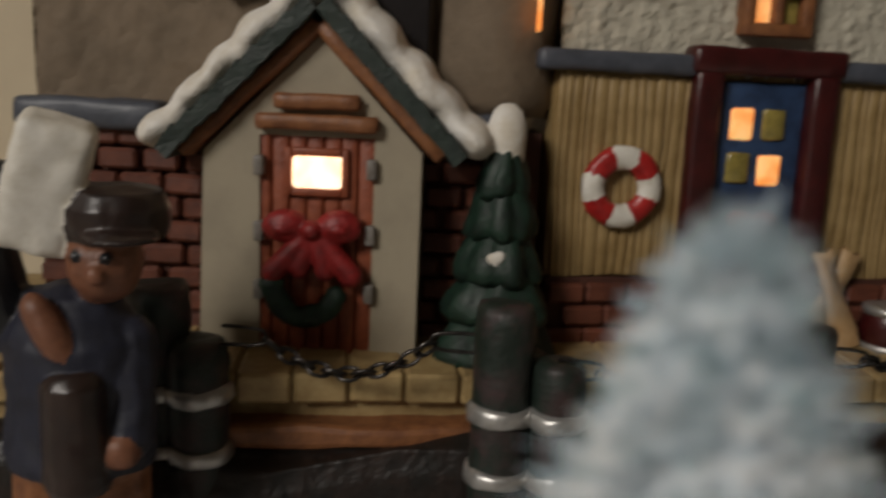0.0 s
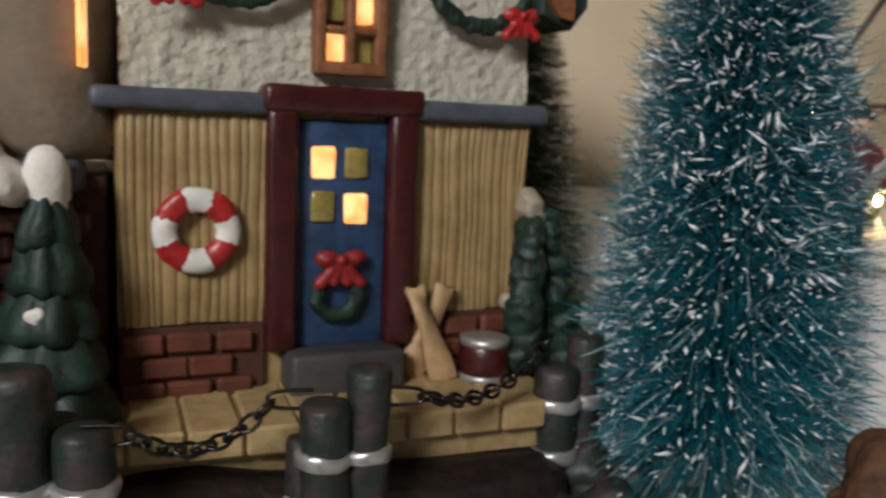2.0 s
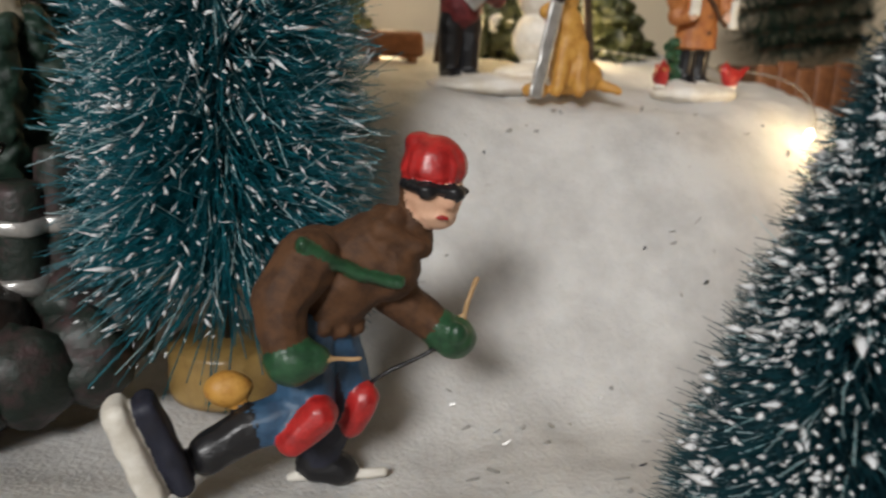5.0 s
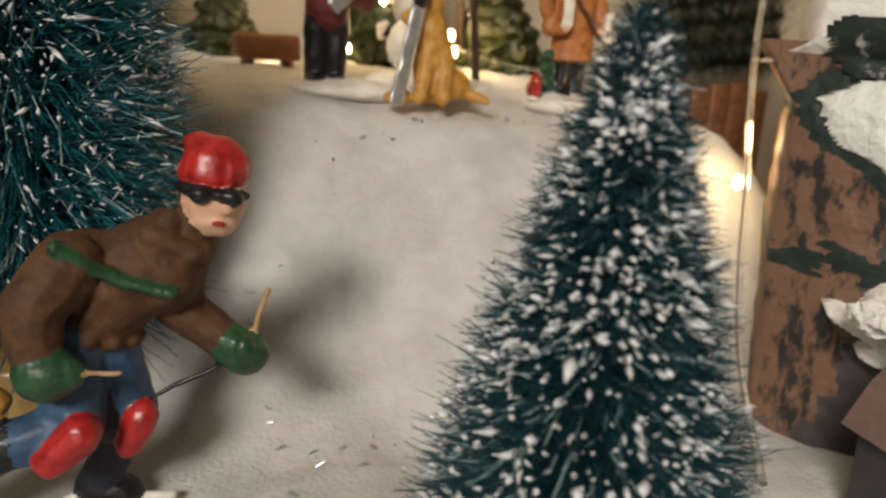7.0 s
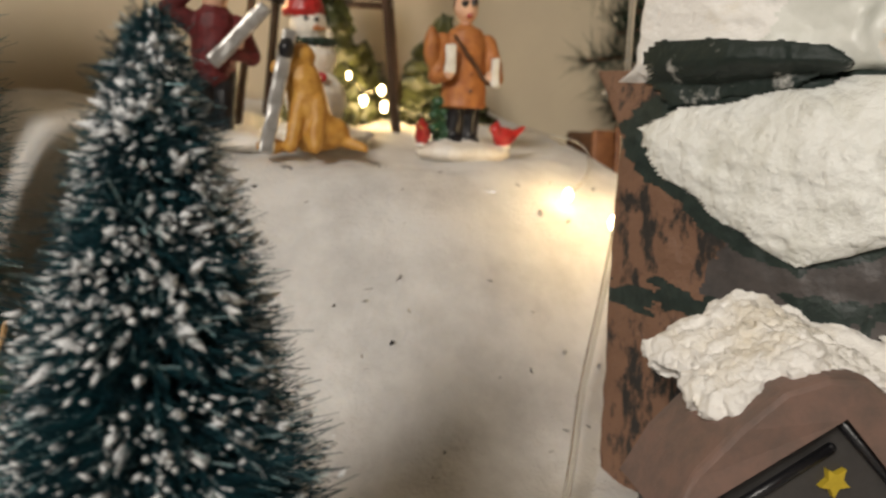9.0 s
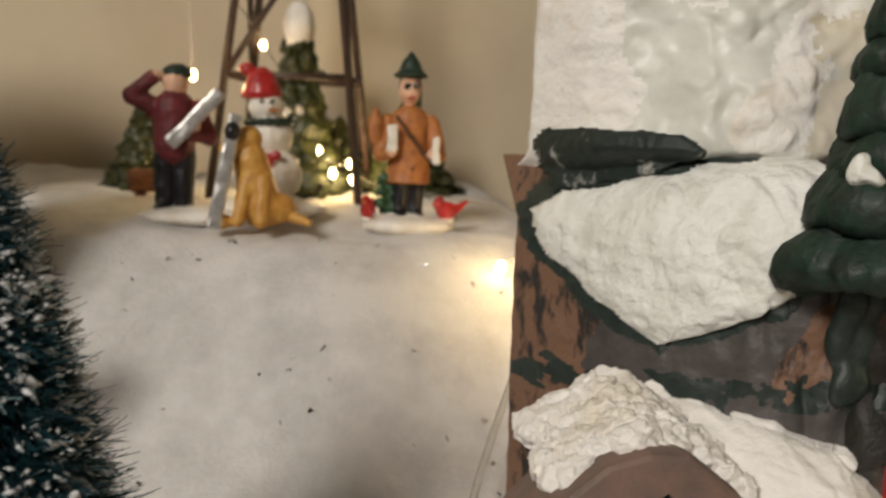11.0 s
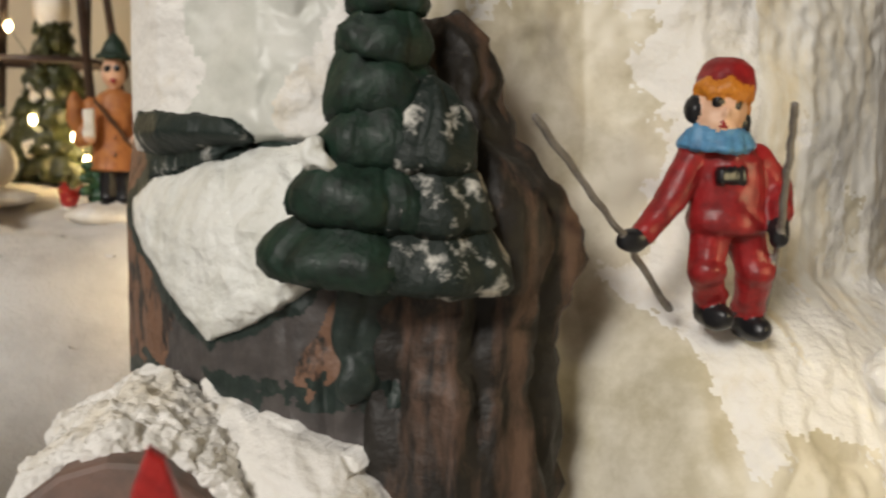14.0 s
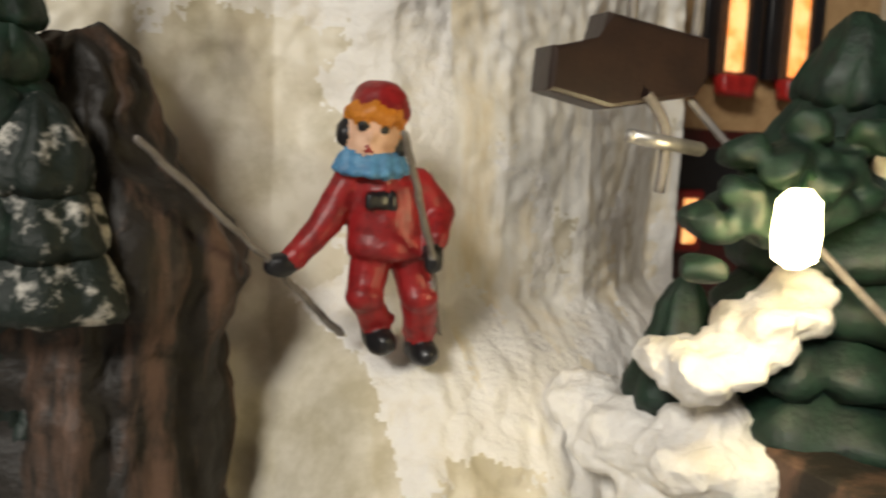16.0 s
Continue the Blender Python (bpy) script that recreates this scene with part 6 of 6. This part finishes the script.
for i in range(260):
    x = -0.022 + 0.058 * random.random()
    back = random.random()
    zz = float(np.interp(x, (-0.030, -0.021, -0.012, -0.004, 0.012, 0.034), (0.1150, 0.1235, 0.1300, 0.1335, 0.1270, 0.1035)))
    ball(bm, (x, 0.003 + 0.030 * back, zz + 0.004 * back), (0.0040, 0.0050, 0.0026 + 0.0008 * random.random()), 0, None, 9, 6)
bm = fused(bm, 0.0005)
rough(bm, 0.0014, 170)
rough(bm, 0.0011, 420)
rough(bm, 0.0006, 1100)
fpart("roof_snow", bm, PLASTER, lg, "fluffy white snow", True, LG)
bm = bmesh.new()
for i in range(40):
    t = i / 39
    ball(bm, (-0.026 + 0.05 * t, -0.002, 0.1010 - 0.006 * math.sin(math.pi * t) + 0.0008 * math.sin(i * 2.2)), (0.0021, 0.0016, 0.0018), 0, None, 8, 6)
rough(bm, 0.0006, 400)
fpart("garland", fused(bm, 0.0004), GREEN, lg, "", True, LG)
for i in range(5):
    bm = bmesh.new()
    t = 0.1 + 0.2 * i
    ball(bm, (-0.026 + 0.05 * t, -0.004, 0.1005 - 0.006 * math.sin(math.pi * t)), 0.0013)
    fpart("berry", bm, RED, lg, "", True, LG)
bm = bmesh.new()
prism(bm, [(0.001 + (0.0032 if k % 2 else 0.0016) * math.sin(k * math.pi / 5), 0.1110 + (0.0032 if k % 2 else 0.0016) * math.cos(k * math.pi / 5)) for k in range(10)], -0.0015, 0.0005)
fpart("star", bm, YELLOW, lg, "yellow painted star", False, LG)

# red pointed cap in front of the lodge
rd = empty("red_pennant", "red pointed wooden marker standing in the snow", "marker", (0.4155, 0.034, 0.081))
bm = bmesh.new()
prism(bm, [(-0.0040, 0.0), (0.0042, 0.0), (0.0048, 0.058), (0.0010, 0.0700), (-0.0010, 0.0715), (-0.0030, 0.066)], -0.0012, 0.0012, 0, 0.0005)
part("board", bm, RED, rd, "", False)

# clear cable running down beside the rock
cb = tube("clear_cable", [(0.424, 0.214, 0.240), (0.422, 0.2125, 0.209), (0.423, 0.2130, 0.176), (0.4165, 0.2000, 0.147), (0.4055, 0.1850, 0.123), (0.3915, 0.1650, 0.104), (0.3810, 0.1450, 0.0900), (0.370, 0.125, 0.0835)], 0.0011, CABLE)
tagged(cb, "clear plastic lead running down beside the rock", "cable")

# ---- at the far end: chair lift, house, lit pine ----
ch = empty("lift_chair", "dark brown chairlift chair hanging from a grey cable", "chairlift chair", (0.5635, 0.058, 0.2120))
bm = bmesh.new()
prism(bm, [(-0.0190, -0.0045), (-0.0060, -0.0070), (0.0125, -0.0035), (0.0150, 0.0000), (0.0145, 0.0075), (-0.0075, 0.0105), (-0.0090, 0.0048), (-0.0185, 0.0035)], -0.0015, 0.006, 0, 0.0009)
part("seat", bm, CHAIR, ch, "", False)
tube("hanger", [(0.012, 0, -0.003), (0.013, 0.001, 0.010), (0.0135, 0.001, 0.028), (0.010, 0.001, 0.060), (0.008, 0.001, 0.12)], 0.0011, GREY, ch)
tube("hanger", [(-0.002, 0, 0.009), (-0.0022, 0.001, 0.05), (0.006, 0.001, 0.115)], 0.0010, GREY, ch)
tube("foot_rest", [(0.001, -0.002, -0.004), (0.0045, -0.003, -0.008), (0.0055, -0.003, -0.0135), (0.0045, -0.003, -0.022)], 0.0011, GREY, ch)
bm = bmesh.new()
limb(bm, (-0.003, -0.004, -0.0118), (0.0120, -0.004, -0.0135), 0.0014, 0.0014)
part("foot_bar", bm, SILVER, ch)
lc = tube("lift_cable", [(0.576, 0.059, 0.2080), (0.592, 0.045, 0.185), (0.612, 0.025, 0.158), (0.64, 0.005, 0.13), (0.66, -0.01, 0.10)], 0.0008, GREY)
tagged(lc, "grey chairlift cable running down past the pine", "cable")
lc2 = tube("lift_cable", [(0.574, 0.059, 0.3315), (0.60, 0.06, 0.36), (0.75, 0.1, 0.50), (0.9, 0.43, 0.62)], 0.0008, GREY)
tagged(lc2, "grey chairlift cable above the chair", "cable")

hs = empty("ceramic_shop", "red-brown ceramic house with lit windows behind the pine", "house", (0.70, 0.21, 0.081))
bm = bmesh.new()
box(bm, (-0.055, 0.0, 0.0), (0.08, 0.10, 0.230), 0.002)
part("wall", bm, TAN, hs, "tan board wall", False)
for z0, z1, mm in ((0.0, 0.094, MAROON), (0.094, 0.121, BLACK), (0.121, 0.129, MAROON)):
    bm = bmesh.new()
    box(bm, (-0.058, -0.004, z0), (0.083, 0.001, z1), 0.001)
    part("front_band", bm, mm, hs, "", False)
for x, z, w, h in ((-0.019, 0.083, 0.006, 0.018), (-0.005, 0.152, 0.008, 0.050), (0.026, 0.152, 0.008, 0.050), (0.02, 0.083, 0.010, 0.018), (-0.045, 0.152, 0.008, 0.050)):
    bm = bmesh.new()
    box(bm, (x - 0.0035, -0.0065, z - 0.0035), (x + w + 0.0035, -0.001, z + h + 0.0035), 0.001)
    f = part("window", bm, DKRED if z < 0.1 else BROWN, hs, "", False)
    bm = bmesh.new()
    box(bm, (x, -0.0078, z), (x + w, -0.005, z + h), 0.0006)
    part("pane", bm, PANE_ON, f, "lit pane")
    if z > 0.1:
        bm = bmesh.new()
        box(bm, (x - 0.004, -0.012, z - 0.010), (x + w + 0.004, -0.004, z - 0.001), 0.002)
        rough(bm, 0.001, 200)
        part("window_box", bm, RED, hs)
        for dx in (-0.010, w + 0.003):
            bm = bmesh.new()
            box(bm, (x + dx, -0.006, z - 0.002), (x + dx + 0.0065, -0.001, z + h), 0.0008)
            part("shutter", bm, BLACK, hs)

pr = moulded_tree(0.6180, 0.060, 0.1400, 0.222, 0.0290, 7, 10, False, GREEN, 77, 0, None, 4)
tagged(pr, "glazed green pine with snow and a bright bulb at night", "tree")
bm = bmesh.new()
spin(bm, [(0.0012, 0.1795), (0.0034, 0.1810), (0.0038, 0.1850), (0.0034, 0.1905), (0.0016, 0.1925)], 18, 0, (0.5765, 0.0280, 0))
part("bulb", bm, BULB, pr, "bright warm bulb")
bm = bmesh.new()
random.seed(61)
for i in range(34):
    t = random.random()
    ball(bm, (0.568 + 0.040 * t, 0.0400 + 0.010 * random.random(), 0.1760 + 0.020 * random.random() + 0.012 * t), (0.0052, 0.0046, 0.0030), 0, Euler((0, radians(random.uniform(-35, 35)), 0)).to_matrix(), 10, 7)
bm = fused(bm, 0.0008)
rough(bm, 0.0016, 200)
part("branch", bm, GREEN, pr)
tube("wire", [(0.5765, 0.028, 0.1922), (0.580, 0.031, 0.1955), (0.590, 0.040, 0.1945), (0.606, 0.052, 0.190)], 0.0007, MITT, pr)
lamp("bulb_light", "POINT", (0.574, 0.018, 0.186), 0.075, (1.0, 0.82, 0.45), 0.006)
pb = moulded_tree(0.5850, 0.068, 0.145, 0.166, 0.011, 2, 7, False, GREEN, 78, 0, None, 4)
tagged(pb, "small dark green shrub half covered with snow", "shrub")
bm = bmesh.new()
for i in range(30):
    ball(bm, (0.572 + 0.045 * random.random(), 0.048 + 0.035 * random.random(), 0.122 + 0.022 * random.random()), (0.011, 0.010, 0.007), 0, None, 10, 7)
for i in range(40):
    k = random.random()
    ball(bm, (0.572 + 0.028 * k, 0.044 + 0.014 * random.random(), 0.150 + 0.018 * k + 0.006 * random.random()), (0.0060, 0.0060, 0.0040), 0, None, 10, 7)
bm = fused(bm, 0.0009)
rough(bm, 0.0020, 90)
rough(bm, 0.0009, 260)
rough(bm, 0.0006, 700)
part("snow_bank", bm, PLASTER, mt, "lumpy white snow bank")
bm = bmesh.new()
box(bm, (0.588, 0.008, 0.075), (0.640, 0.060, 0.1425), 0.003)
bmesh.ops.subdivide_edges(bm, edges=bm.edges[:], cuts=6, use_grid_fill=True)
rough(bm, 0.0025, 70)
part("rock_foot", bm, ROCK2, mt, "brown rock foot")

# ---- bricks of the two walls ----
random.seed(6)
lay(walls[0], FRONT, 0.0005, 0.0365, 0.1335, 0.1535)
lay(walls[1], FRONT, 0.0785, W, 0.1335, 0.1535)
lay(wing, WING, -0.0990, 0.036, 0.133, 0.190, lambda x, z: -0.046 < x < 0.002)
# deck boards
BOARD = bmesh.new()
box(BOARD, (-0.0064, -0.001, -0.0066), (0.0064, 0.085, 0.0008), 0.0008, None, 0, 1)
BOARD = finish("plank", BOARD, DECK, False)
for i in range(22):
    o = new("plank", BOARD)
    o.parent = deck
    o.matrix_world = DK @ pose(-0.033 + i * 0.0134, 0.001 - 0.0012 * random.random(), 0.1345 + 0.0004 * random.random(), 0, 0, random.uniform(-1.2, 1.2))
